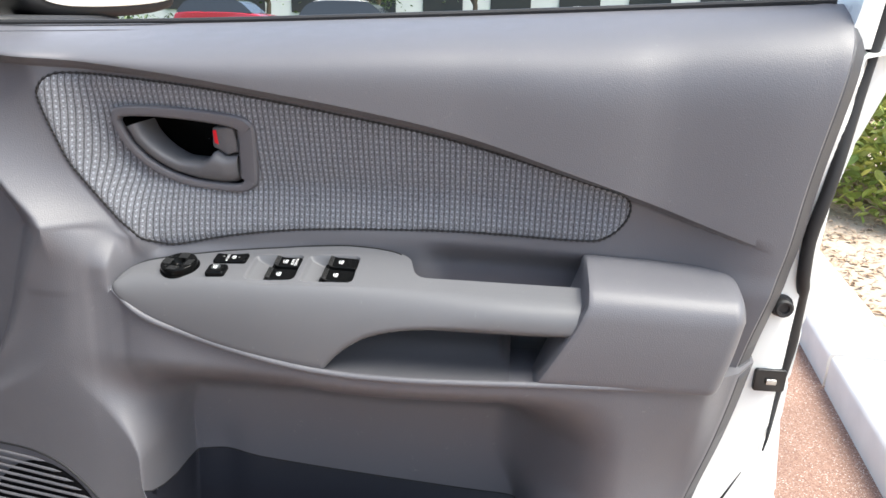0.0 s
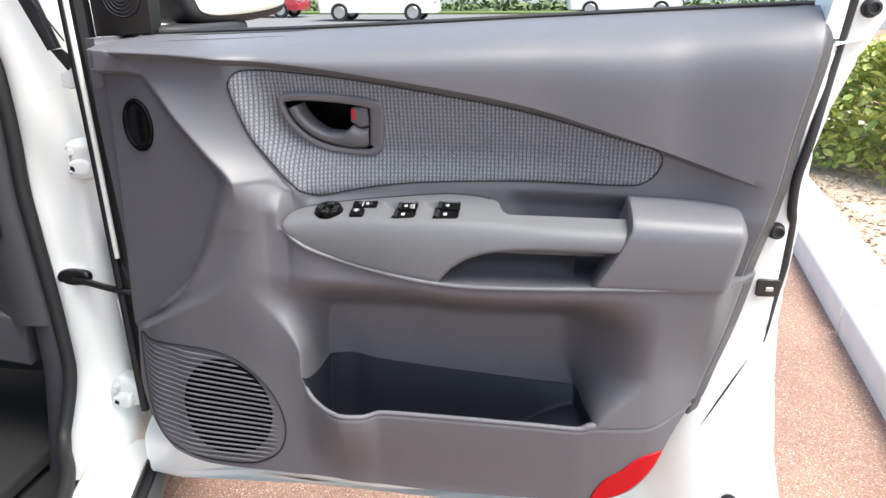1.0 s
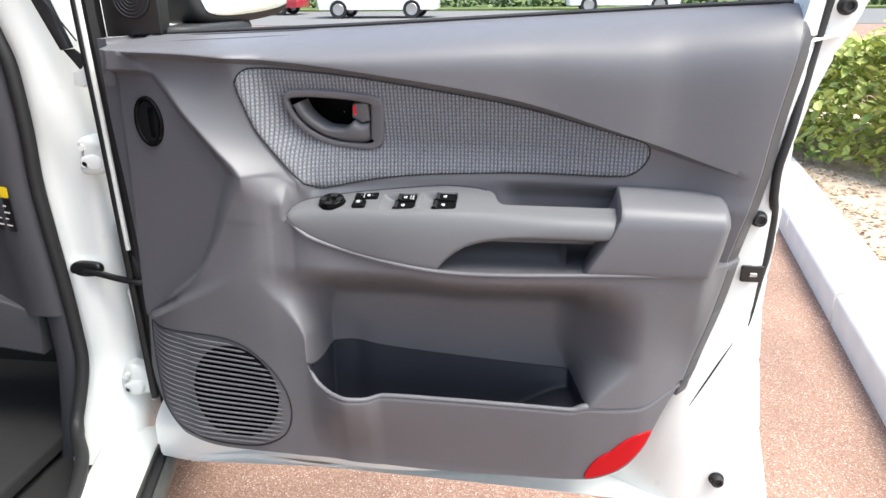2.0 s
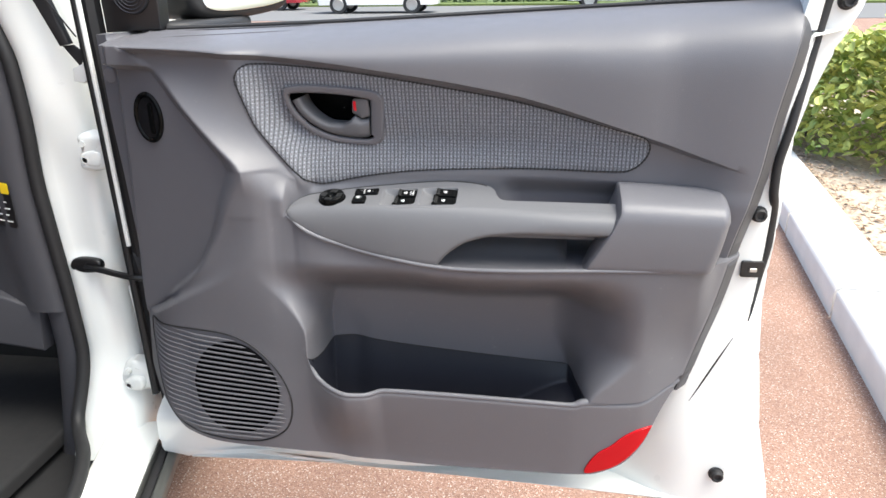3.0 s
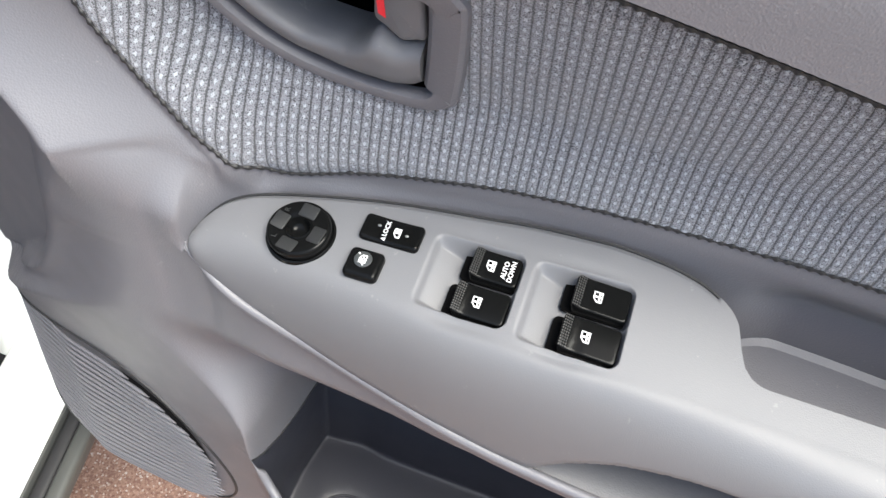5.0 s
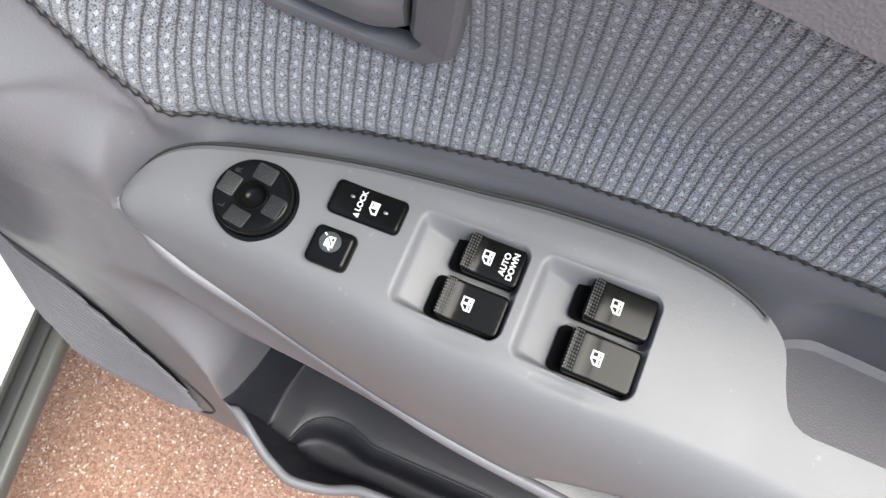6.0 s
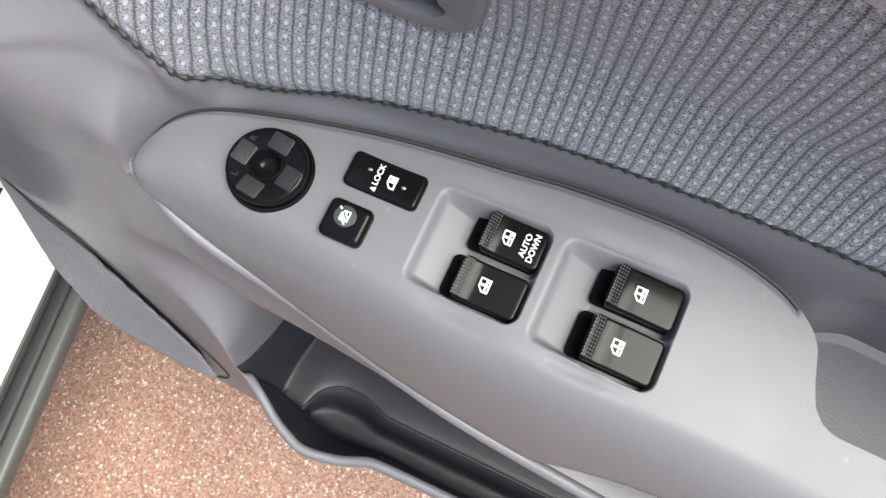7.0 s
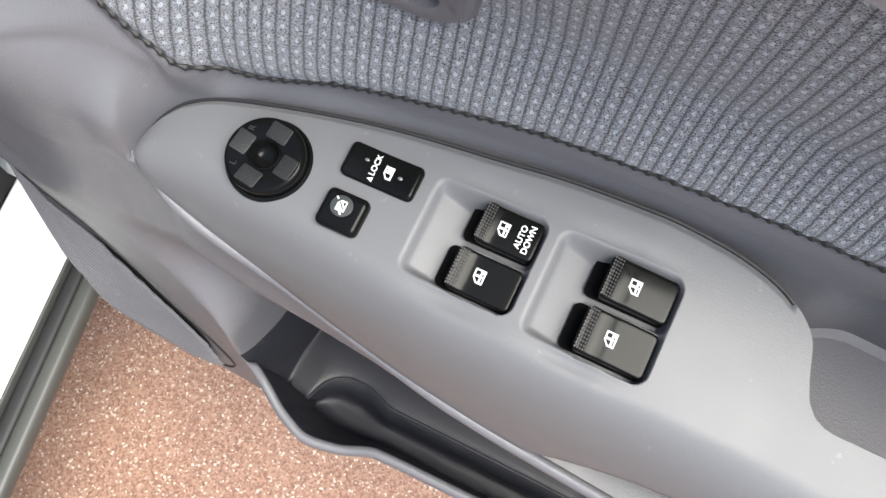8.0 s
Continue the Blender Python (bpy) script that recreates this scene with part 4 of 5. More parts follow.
for k in range(23):
    z = 0.469 + 0.0083 * k
    xs = np.linspace(-0.60, -0.345, 150)
    zz = z - 0.002 + 0.006 * ((xs + 0.44) / 0.1) ** 2 * np.where(xs > -0.44, -0.25, 0.5)
    keep = within(INNER, xs, zz)
    if keep.sum() < 14:
        continue
    line = [(x, low_surface(x, c) - 0.0010 - 0.0034 * float(sm(-0.525, -0.49, x)), c) for x, c in zip(xs[keep][::3], zz[keep][::3])]
    part("slat", make_mesh("slat", *tube(line, [(0.0012 + 0.0005 * float(sm(-0.52, -0.48, p[0]))) * min(1.0, 0.15 + 0.45 * min(k, len(line) - 1 - k)) for k, p in enumerate(line)], 6, 1.0), M_TRIM), grille)

M_GROOVE_SHADE = material("groove_shade_grey", (0.075, 0.075, 0.082), 0.5, vary=0.05)
# ---- lower reflector, duct, cover ----
REFL = smooth_ring([(0.131, 0.4495), (0.137, 0.470), (0.150, 0.488), (0.168, 0.500), (0.185, 0.516), (0.205, 0.527), (0.2265, 0.530), (0.228, 0.526), (0.217, 0.502), (0.199, 0.478), (0.178, 0.460), (0.155, 0.452)], 72)
part("reflector", make_mesh("reflector", *slab(REFL, 0.006, 0.0012, lambda a, b, h: (a, float(front_y(a, b)) + 0.003 - h, b), True), M_RED), door, "red plastic reflector in the lower corner")
VC = (-0.5375, 0.984)
vy = lambda x: -0.01 - 0.35 * (x + 0.533)
duct = part("air_duct", make_mesh("air_duct", *tube([(a, vy(a) - 0.001, b) for a, b in oval(*VC, 0.0235, 0.034, 48) + oval(*VC, 0.0235, 0.034, 48)[:1]], 0.0042, 8), M_GLOSS), door, "black oval air outlet in the door trim")
part("duct_throat", make_mesh("duct_throat", *slab(oval(*VC, 0.0225, 0.033, 40), 0.001, 0.0003, lambda a, b, h: (a, vy(a) - 0.0005 - h, b)), M_BLACK), duct)
part("duct_blade", make_mesh("duct_blade", *slab(round_rect(VC[0] + 0.001, VC[0] + 0.010, VC[1] - 0.024, VC[1] + 0.022, 0.004), 0.002, 0.0008, lambda a, b, h: (a, vy(a) - 0.0015 - h, b)), M_GLOSS), duct)
# grooves drawn as thin darker strands, their shade put into the colour
for k, (xa, xb, dz) in enumerate(((-0.515, -0.330, -0.006), (-0.508, -0.300, -0.0015))):
    line = [(x, float(upper_y(x, ZB(x) + dz)) - 0.0001, float(ZB(x)) + dz + 0.001 * k) for x in np.linspace(xa, xb, 40)]
    part("pressed_line", make_mesh("pressed_line", *tube(line, [0.0011 * min(1.0, 0.1 + min(k2, 39 - k2) / 8) for k2 in range(40)], 6), M_GROOVE_SHADE), door)
part("screw_cover", make_mesh("screw_cover", *slab(oval(-0.6105, 1.041, 0.0095, 0.0115, 32), 0.004, 0.001, lambda a, b, h: (a, float(upper_y(-0.6105, b)) + 0.001 - h, b)), M_TRIM), door, "round grey screw cover")

# ---- steel door shell ----
SHELL = [(-0.648, 1.098), (-0.645, 0.98), (-0.640, 0.80), (-0.636, 0.55), (-0.636, 0.43), (-0.638, 0.37), (-0.628, 0.347), (-0.58, 0.345), (-0.40, 0.351), (-0.1, 0.364), (0.15, 0.373), (0.40, 0.366), (0.418, 0.370), (0.424, 0.382), (0.405, 0.509), (0.394, 0.62), (0.389, 0.706), (0.390, 0.76), (0.393, 0.82), (0.395, 0.866), (0.394, 0.907), (0.396, 0.963), (0.408, 1.02), (0.428, 1.08), (0.455, 1.14), (0.47, 1.22), (0.474, 1.30), (0.40, 1.30), (0.378, 1.15), (0.366, 1.09)]


def shell_y(x, z):
    x, z = np.asarray(x, float), np.asarray(z, float)
    return 0.036 - 0.115 * x + 0.03 * sm(-0.6, -0.45, x) * (1 - sm(0.18, 0.3, x)) - 0.03 * sm(0.75, 0.45, z) * sm(0.1, 0.28, x) - 0.085 * sm(0.48, 0.42, z) * (1 - sm(-0.25, 0.2, x)) + 0.03 * sm(0.372, 0.39, x + 0.04 * np.clip(0.95 - z, 0, 0.3) - 0.1 * np.clip(z - 0.95, 0, 1)) * sm(0.40, 0.5, z)


v, f = inside_fill([(b, a) for a, b in SHELL], 0.008, lambda z, x, d: shell_y(x, z) + 0.006 * (1 - sm(0, 0.006, d)))
v = v[:, ::-1]
n = len(v)
back = np.array(v) + (0, 0.0, 0)
back[:, 1] = 0.11 - 0.1 * back[:, 0]
nx = len(set(round(float(p[2]), 6) for p in v))
nz = n // nx
edge_ids = [k for k in range(nz)] + [a * nz + nz - 1 for a in range(1, nx)] + [(nx - 1) * nz + k for k in range(nz - 2, -1, -1)] + [a * nz for a in range(nx - 2, 0, -1)]
f = f + [tuple(i + n for i in reversed(q)) for q in f] + [(edge_ids[k], edge_ids[k - 1], edge_ids[k - 1] + n, edge_ids[k] + n) for k in range(len(edge_ids))]
shell = part("door_shell", make_mesh("door_shell", list(map(tuple, v)) + list(map(tuple, back)), f, M_WHITE, sharp=35), door, "white painted steel door shell")
line = smooth_line([(0.425, 1.30), (0.409, 1.153), (0.396, 1.071), (0.379, 0.982), (0.369, 0.92), (0.370, 0.888), (0.381, 0.855), (0.383, 0.805), (0.376, 0.745), (0.362, 0.69)], 50)
part("door_seal", make_mesh("door_seal", *tube([(x, float(shell_y(x, z)) - 0.004, z) for x, z in line], [0.0055 * min(1, (z - 0.685) / 0.12) + 0.0008 for x, z in line], 10), M_RUBBER), shell, "black rubber door seal")
line = smooth_line([(-0.655, 1.30), (-0.650, 1.10), (-0.646, 0.98), (-0.642, 0.80), (-0.638, 0.62), (-0.634, 0.44)], 40)
part("door_seal", make_mesh("door_seal", *tube([(x - 0.030, 0.083, z) for x, z in line], 0.0075, 8), M_RUBBER), shell, "black rubber door seal")
part("door_flange", make_mesh("door_flange", *tube([(x - 0.010, 0.060, z) for x, z in line if z > 0.74], 0.0042, 8), M_WHITE), shell)
part("door_edge", make_mesh("door_edge", *tube([(x - 0.016, 0.10, z) for x, z in line], 0.016, 8), M_RUBBER), shell)


def stud(x, z, r, name, label):
    y = float(shell_y(x, z))
    rings = [[(x + rr * math.cos(q), y - h, z + rr * math.sin(q)) for q in np.linspace(0, 2 * math.pi, 18, endpoint=False)] for rr, h in ((r * 1.25, -0.001), (r * 1.25, 0.002), (r, 0.003), (r, 0.011), (r * 0.8, 0.013), (r * 0.55, 0.0125), (r * 0.5, 0.010), (0.0005, 0.010))]
    return part(name, make_mesh(name, *loft(rings), M_RUBBER), shell, label)


for x, z in ((0.3555, 0.856), (0.3425, 0.428), (0.431, 1.141)):
    stud(x, z, 0.0095, "rubber_buffer", "round black rubber buffer")
lx, lz = 0.357, 0.772
latch = part("latch", make_mesh("latch", *slab(round_rect(lx - 0.015, lx + 0.017, lz - 0.013, lz + 0.012, 0.003), 0.004, 0.001, lambda a, b, h: (a, float(shell_y(0.36, b)) + 0.001 - h, b)), M_BLACK), shell, "black door latch opening")
part("claw", make_mesh("claw", *slab(round_rect(lx - 0.004, lx + 0.007, lz - 0.004, lz + 0.002, 0.0015), 0.003, 0.001, lambda a, b, h: (a, float(shell_y(0.36, b)) - 0.003 - h, b)), M_STEEL), latch, "steel latch claw")
# thin black strand paints the shade of a pressed crease in the shell
line = [(0.345 - 0.055 * t, 0.66 - 0.11 * t) for t in np.linspace(0, 1, 12)]
part("pressing_line", make_mesh("pressing_line", *tube([(x, float(shell_y(x, z)) - 0.0002, z) for x, z in line], [0.0016 * math.sin(math.pi * (0.08 + 0.84 * k / 11)) for k in range(12)], 6), M_RUBBER), shell)
# belt seal and black sail panel with the tweeter
line = [(x, float(YB(x)) + 0.002, float(ZB(x)) + 0.002) for x in np.linspace(-0.545, 0.370, 50)]
part("belt_seal", make_mesh("belt_seal", *tube(line, 0.0038, 8), M_RUBBER), door, "black rubber window seal")
sail_ring = [(-0.640, 1.099), (-0.548, 1.103), (-0.5455, 1.15), (-0.560, 1.26), (-0.60, 1.30), (-0.644, 1.30)]
sail = part("mirror_sail", make_mesh("mirror_sail", *slab(np.array(sail_ring), 0.03, 0.004, lambda a, b, h: (a, 0.115 - h, b)), M_BLACK, sharp=30), door, "black plastic corner panel with a round tweeter")
tw = part("tweeter", make_mesh("tweeter", *slab(oval(-0.588, 1.158, 0.030, 0.032, 40), 0.005, 0.002, lambda a, b, h: (a, 0.086 - h, b)), M_BLACK), sail)
for r in (0.008, 0.013, 0.018, 0.023, 0.028):
    part("ring", make_mesh("ring", *tube([(a, 0.0805, b) for a, b in oval(-0.588, 1.158, r, r * 1.05, 36) + oval(-0.588, 1.158, r, r * 1.05, 36)[:1]], 0.0008, 5), M_DARK), tw)
# wing mirror
M_MIRROR = material("mirror_glass", (0.9, 0.92, 0.95), 0.06, metal=1.0, vary=0.01)
A, B = Vector((-0.528, 0.19, 0)), Vector((-0.458, 0.435, 0))
ax = (B - A).normalized()
out = Vector((ax.y, -ax.x, 0))
mp = lambda a, b, h: tuple(A + ax * a + out * (h - 0.16 * (b - 1.13)) + Vector((0, 0, b - 0.008)))
house = part("wing_mirror", make_mesh("wing_mirror", *slab(smooth_ring([(-0.012, 1.145), (0.02, 1.120), (0.12, 1.118), (0.235, 1.128), (0.265, 1.150), (0.268, 1.22), (0.24, 1.285), (0.12, 1.30), (0.01, 1.285), (-0.015, 1.22)], 60), 0.10, 0.02, lambda a, b, h: mp(a, b, h - 0.095)), M_RUBBER, sharp=40), door, "dark grey wing mirror housing")
part("mirror_glass", make_mesh("mirror_glass", *slab(smooth_ring([(0.004, 1.155), (0.03, 1.1345), (0.12, 1.133), (0.225, 1.142), (0.252, 1.158), (0.254, 1.22), (0.23, 1.272), (0.12, 1.286), (0.02, 1.272), (0.002, 1.22)], 60), 0.003, 0.001, lambda a, b, h: mp(a, b, 0.004 + h)), M_MIRROR), house, "bright mirror glass")
part("mirror_arm", make_mesh("mirror_arm", *slab(smooth_ring([(-0.56, 0.11), (-0.525, 0.115), (-0.505, 0.16), (-0.492, 0.26), (-0.50, 0.34), (-0.53, 0.38), (-0.57, 0.34), (-0.58, 0.2)], 48), 0.030, 0.010, lambda a, b, h: (a, b, 1.083 + h)), M_RUBBER, sharp=40), house)

# ---- the car's body at the hinge ----
body = door
PL = curve([(0.05, -0.94), (0.16, -0.90), (0.263, -0.850), (0.40, -0.822), (0.508, -0.810), (0.598, -0.812), (0.776, -0.823), (0.849, -0.827), (0.948, -0.824), (1.042, -0.827), (1.114, -0.846), (1.35, -0.94)])
FLARE = lambda z: 0.7 * max(0.0, 0.52 - z) ** 1.5
PR = curve([(0.05, -0.80), (0.166, -0.775), (0.30, -0.716), (0.37, -0.708), (0.545, -0.722), (0.70, -0.724), (0.77, -0.724), (0.926, -0.724), (1.06, -0.730), (1.2, -0.745), (1.35, -0.77)])
rings = []
for z in np.linspace(0.31, 1.34, 90):
    a, b = float(PL(z)), float(PR(z))
    w = b - a
    flare = FLARE(z)
    notch = 0.014 * float(sm(0.69, 0.71, z) * (1 - sm(0.83, 1.0, z)))
    prof = [(a - 0.006, 0.14), (a, 0.118), (a + 0.10 * w, 0.106), (a + 0.3 * w, 0.100 + notch), (a + 0.55 * w, 0.104 + notch), (a + 0.8 * w, 0.118), (b - 0.002, 0.135), (b + 0.002, 0.16), (b + 0.004, 0.5)]
    rings.append([(x, y - flare * (y < 0.2), z) for x, y in smooth_line(prof, 36)])
part("hinge_pillar", make_mesh("hinge_pillar", [v for r in rings for v in r], grid_faces(90, 36), M_WHITE, sharp=0), body, "white painted hinge pillar")
seal_line = [(float(PL(z)) - 0.004, 0.106 - FLARE(z), z) for z in np.linspace(1.34, 0.42, 40)]
seal_line += [(-0.826, 0.070, 0.390), (-0.812, 0.044, 0.370), (-0.772, -0.008, 0.362), (-0.729, -0.096, 0.358), (-0.711, -0.153, 0.356), (-0.563, -0.735, 0.353)]
part("doorway_seal", make_mesh("doorway_seal", *tube(smooth_line(seal_line, 120), 0.0125, 10), M_RUBBER), body, "black rubber doorway seal")
M_KICK = material("dark_grey_trim", (0.050, 0.050, 0.058), 0.55, vary=0.05, grain=0.3)
rings = []
for z in np.linspace(0.592, 1.32, 30):
    e = float(PL(z)) - 0.012
    rings.append([(x, y, z) for x, y in smooth_line([(e, 0.125), (e - 0.02, 0.100), (e - 0.06, 0.097), (e - 0.10, 0.115), (e - 0.3, 0.16), (e - 0.6, 0.2)], 24)])
dash = part("dash_end", make_mesh("dash_end", [v for r in rings for v in r], grid_faces(30, 24), M_KICK, sharp=0), body, "dark grey end panel of the dashboard")
rings = []
for z in np.linspace(0.10, 0.60, 30):
    e = float(PL(z)) - 0.012
    rings.append([(x, y, z) for x, y in smooth_line([(e, 0.125), (e - 0.012, 0.105), (e - 0.04, 0.108), (e - 0.065, 0.13), (e - 0.08, 0.2), (e - 0.085, 0.34)], 20)])
part("kick_panel", make_mesh("kick_panel", [v for r in rings for v in r], grid_faces(30, 20), M_KICK, sharp=0), body, "dark grey kick panel")
part("dash_foot", make_mesh("dash_foot", *slab(np.array([(-1.45, 0.565), (-0.90, 0.500), (-0.888, 0.592), (-1.05, 0.642), (-1.45, 0.66)]), 0.22, 0.006, lambda a, b, h: (a, 0.33 - h, b)), M_KICK, sharp=30), body)
part("footwell", make_mesh("footwell", *slab(np.array([(-1.6, 0.0), (-0.90, 0.0), (-0.90, 0.62), (-1.6, 0.66)]), 0.02, 0.004, lambda a, b, h: (a, 0.42 - h, b)), material("footwell_carpet", (0.012, 0.012, 0.013), 0.95), sharp=30), body, "black carpeted footwell")
part("footwell_floor", make_mesh("footwell_floor", *slab(np.array([(-1.6, -0.9), (-0.93, -0.9), (-0.90, 0.42), (-1.6, 0.42)]), 0.03, 0.01, lambda a, b, h: (a, b, 0.28 + h)), material("footwell_carpet", (0.012, 0.012, 0.013), 0.95), sharp=30), body)
label = part("warning_label", make_mesh("warning_label", *slab(round_rect(-0.935, -0.8785, 0.762, 0.846, 0.004), 0.001, 0.0003, lambda a, b, h: (a, 0.093 - 0.32 * (a + 0.878) - h, b)), M_BLACK), dash, "black and yellow warning label")
lab = lambda a, b, h: (a, 0.0918 - 0.32 * (a + 0.878) - h, b)
part("yellow_band", make_mesh("yellow_band", *slab(round_rect(-0.934, -0.880, 0.825, 0.845, 0.003), 0.0006, 0.0002, lab), material("yellow_print", (0.85, 0.6, 0.02), 0.5)), label)
for k in range(4):
    part("print_bar", make_mesh("print_bar", *slab(round_rect(-0.930, -0.886 - 0.006 * (k % 2), 0.772 + 0.012 * k, 0.7745 + 0.012 * k, 0.0008), 0.0005, 0.0001, lab), M_INK), label)
# check strap
strap = part("check_strap", make_mesh("check_strap", *tube(smooth_line([(-0.766, 0.098, 0.688), (-0.735, 0.092, 0.687), (-0.70, 0.085, 0.683), (-0.665, 0.080, 0.680), (-0.640, 0.085, 0.678)], 20), 0.006, 8, 1.3), M_BLACK), body, "black door check strap")
part("strap_plate", make_mesh("strap_plate", *slab(smooth_ring([(-0.800, 0.690), (-0.790, 0.702), (-0.765, 0.704), (-0.742, 0.700), (-0.738, 0.688), (-0.748, 0.678), (-0.775, 0.675), (-0.795, 0.680)], 32), 0.012, 0.005, lambda a, b, h: (a, 0.112 - h, b)), M_BLACK), strap)


def hinge(z, s):
    h = part("door_hinge", make_mesh("door_hinge", *slab(smooth_ring([(-0.735, z - 0.03 * s), (-0.738, z), (-0.733, z + 0.024 * s), (-0.718, z + 0.032 * s), (-0.705, z + 0.028 * s), (-0.69, z + 0.026 * s), (-0.672, z + 0.026 * s), (-0.668, z - 0.028 * s), (-0.69, z - 0.032 * s), (-0.715, z - 0.036 * s)], 60), 0.032, 0.012, lambda a, b, hh: (a, 0.128 - hh + 0.006 * math.sin(b * 120), b)), M_WHITE, sharp=45), body, "white painted door hinge")
    part("hinge_knuckle", make_mesh("hinge_knuckle", *slab(smooth_ring([(-0.727, z - 0.022 * s), (-0.730, z - 0.006 * s), (-0.716, z + 0.001 * s), (-0.696, z + 0.001 * s), (-0.690, z - 0.012 * s), (-0.700, z - 0.026 * s)], 36), 0.016, 0.006, lambda a, b, hh: (a, 0.104 - hh, b)), M_WHITE, sharp=45), h)
    part("hinge_pin", make_mesh("hinge_pin", *tube([(-0.676, 0.098, z - 0.036 * s), (-0.676, 0.098, z + 0.036 * s)], 0.006, 10), M_STEEL), h)
    for dz in (-0.015, 0.014):
        part("hinge_bolt", make_mesh("hinge_bolt", *tube([(-0.722, 0.10, z + dz * s), (-0.722, 0.088, z + dz * s)], 0.006, 6), M_WHITE), h)


hinge(0.905, 1.0)
hinge(0.462, 1.0)
# lock plate of the wiring duct: notched white strip with a dark eye, and a small clamp below it
teeth = [(-0.686 + 0.0035 * (k % 2) + 0.010 * k / 12, 0.652 - 0.006 * k) for k in range(13)]
plate = part("hinge_bracket", make_mesh("hinge_bracket", *slab(np.array([(-0.699, 0.648), (-0.690, 0.657)] + teeth + [(-0.672, 0.560), (-0.679, 0.545), (-0.692, 0.552), (-0.694, 0.60)]), 0.010, 0.001, lambda a, b, h: (a, 0.118 - h, b)), M_WHITE, sharp=30), body, "white notched steel strip in the hinge gap")
part("eye", make_mesh("eye", *slab(oval(-0.6865, 0.590, 0.0042, 0.0125, 20), 0.002, 0.0005, lambda a, b, h: (a, 0.109 - h, b)), M_BLACK), plate)
part("clamp", make_mesh("clamp", *slab(smooth_ring([(-0.672, 0.595), (-0.664, 0.590), (-0.658, 0.560), (-0.654, 0.515), (-0.661, 0.510), (-0.668, 0.545), (-0.680, 0.551), (-0.682, 0.562), (-0.672, 0.568)], 45), 0.012, 0.003, lambda a, b, h: (a, 0.108 - h, b)), M_WHITE, sharp=35), plate)
part("wiring_boot", make_mesh("wiring_boot", *tube(smooth_line([(-0.70, 0.17, 0.76), (-0.675, 0.11, 0.74), (-0.655, 0.09, 0.70), (-0.65, 0.10, 0.62), (-0.648, 0.11, 0.5)], 24), 0.012, 8), M_RUBBER), body, "black rubber wiring boot")
# black sheet added behind the hinge gap so that it reads dark
part("gap_liner", make_mesh("gap_liner", *slab(np.array([(-0.735, 0.33), (-0.645, 0.33), (-0.645, 0.76), (-0.715, 0.76), (-0.73, 0.60), (-0.73, 0.45)]), 0.02, 0.004, lambda a, b, h: (a, 0.185 - h, b)), M_RUBBER), body)
part("windscreen_trim", make_mesh("windscreen_trim", *slab(np.array([(-0.850, 1.34), (-0.795, 1.34), (-0.7335, 1.157), (-0.708, 1.082), (-0.726, 1.078), (-0.761, 1.157)]), 0.012, 0.004, lambda a, b, h: (a, 0.099 - h, b)), M_RUBBER), body, "black windscreen edge trim")
part("wing_joint", make_mesh("wing_joint", *tube([(-0.80, 0.085, 1.24), (-0.737, 0.085, 1.157), (-0.692, 0.085, 1.093)], 0.0013, 6), M_RUBBER), body)
part("wing_gap", make_mesh("wing_gap", *slab(np.array([(-0.726, 1.078), (-0.708, 1.080), (-0.690, 1.066), (-0.702, 1.046)]), 0.004, 0.001, lambda a, b, h: (a, 0.100 - h, b)), M_RUBBER), body)
part("wing_bracket", make_mesh("wing_bracket", *slab(np.array([(-0.713, 1.043), (-0.690, 1.052), (-0.688, 1.024), (-0.698, 1.019), (-0.714, 1.023)]), 0.014, 0.003, lambda a, b, h: (a, 0.104 - h, b)), M_WHITE, sharp=30), body)
# unseen slab added to shade the ground under the car
part("underbody", make_mesh("underbody", *slab(np.array([(-2.2, -2.5), (-0.75, -2.5), (-0.78, 0.15), (-0.70, 0.25), (-0.72, 0.7), (-0.85, 3.0), (-2.2, 3.0)]), 0.06, 0.01, lambda a, b, h: (a, b, 0.2 + h)), M_RUBBER), body)
# front wing behind the door and the wheel under it
# black panel added where only the car's shade darkens the ground
part("arch_liner", make_mesh("arch_liner", *slab(smooth_ring([(-1.10, 0.10), (-0.80, 0.055), (-0.735, 0.06), (-0.722, 0.12), (-0.728, 0.30), (-0.80, 0.36), (-1.10, 0.36)], 42), 0.02, 0.006, lambda a, b, h: (a, 0.50 - 0.25 * (a + 0.72) - h, b)), M_RUBBER, sharp=40), body, "black panel added for the shade under the car")
part("front_wing", make_mesh("front_wing", *slab(np.array([(0.25, 0.55), (0.55, 0.95), (1.5, 1.0), (1.9, 0.9), (1.9, 0.6), (1.45, 0.62), (1.0, 0.85), (0.62, 0.62), (0.45, 0.35), (0.25, 0.30)]), 0.04, 0.01, lambda a, b, h: (-0.74 + h - 0.2 * a, a, b)), M_WHITE, sharp=30), body, "white front wing")
tyre_r = [(0.19, -0.11), (0.30, -0.115), (0.335, -0.10), (0.345, -0.05), (0.345, 0.05), (0.335, 0.10), (0.30, 0.115), (0.19, 0.11)]
tp = lambda q, r, w: (-1.0 + w, 1.02 + r * math.sin(q), 0.345 - r * math.cos(q))
wheel = part("wheel", make_mesh("wheel", [tp(q, r, w) for q in np.linspace(0, 2 * math.pi, 48, endpoint=False) for r, w in tyre_r], grid_faces(48, 8) + [(47 * 8 + k, 47 * 8 + k + 1, k + 1, k) for k in range(7)], M_RUBBER), body, "black tyre")

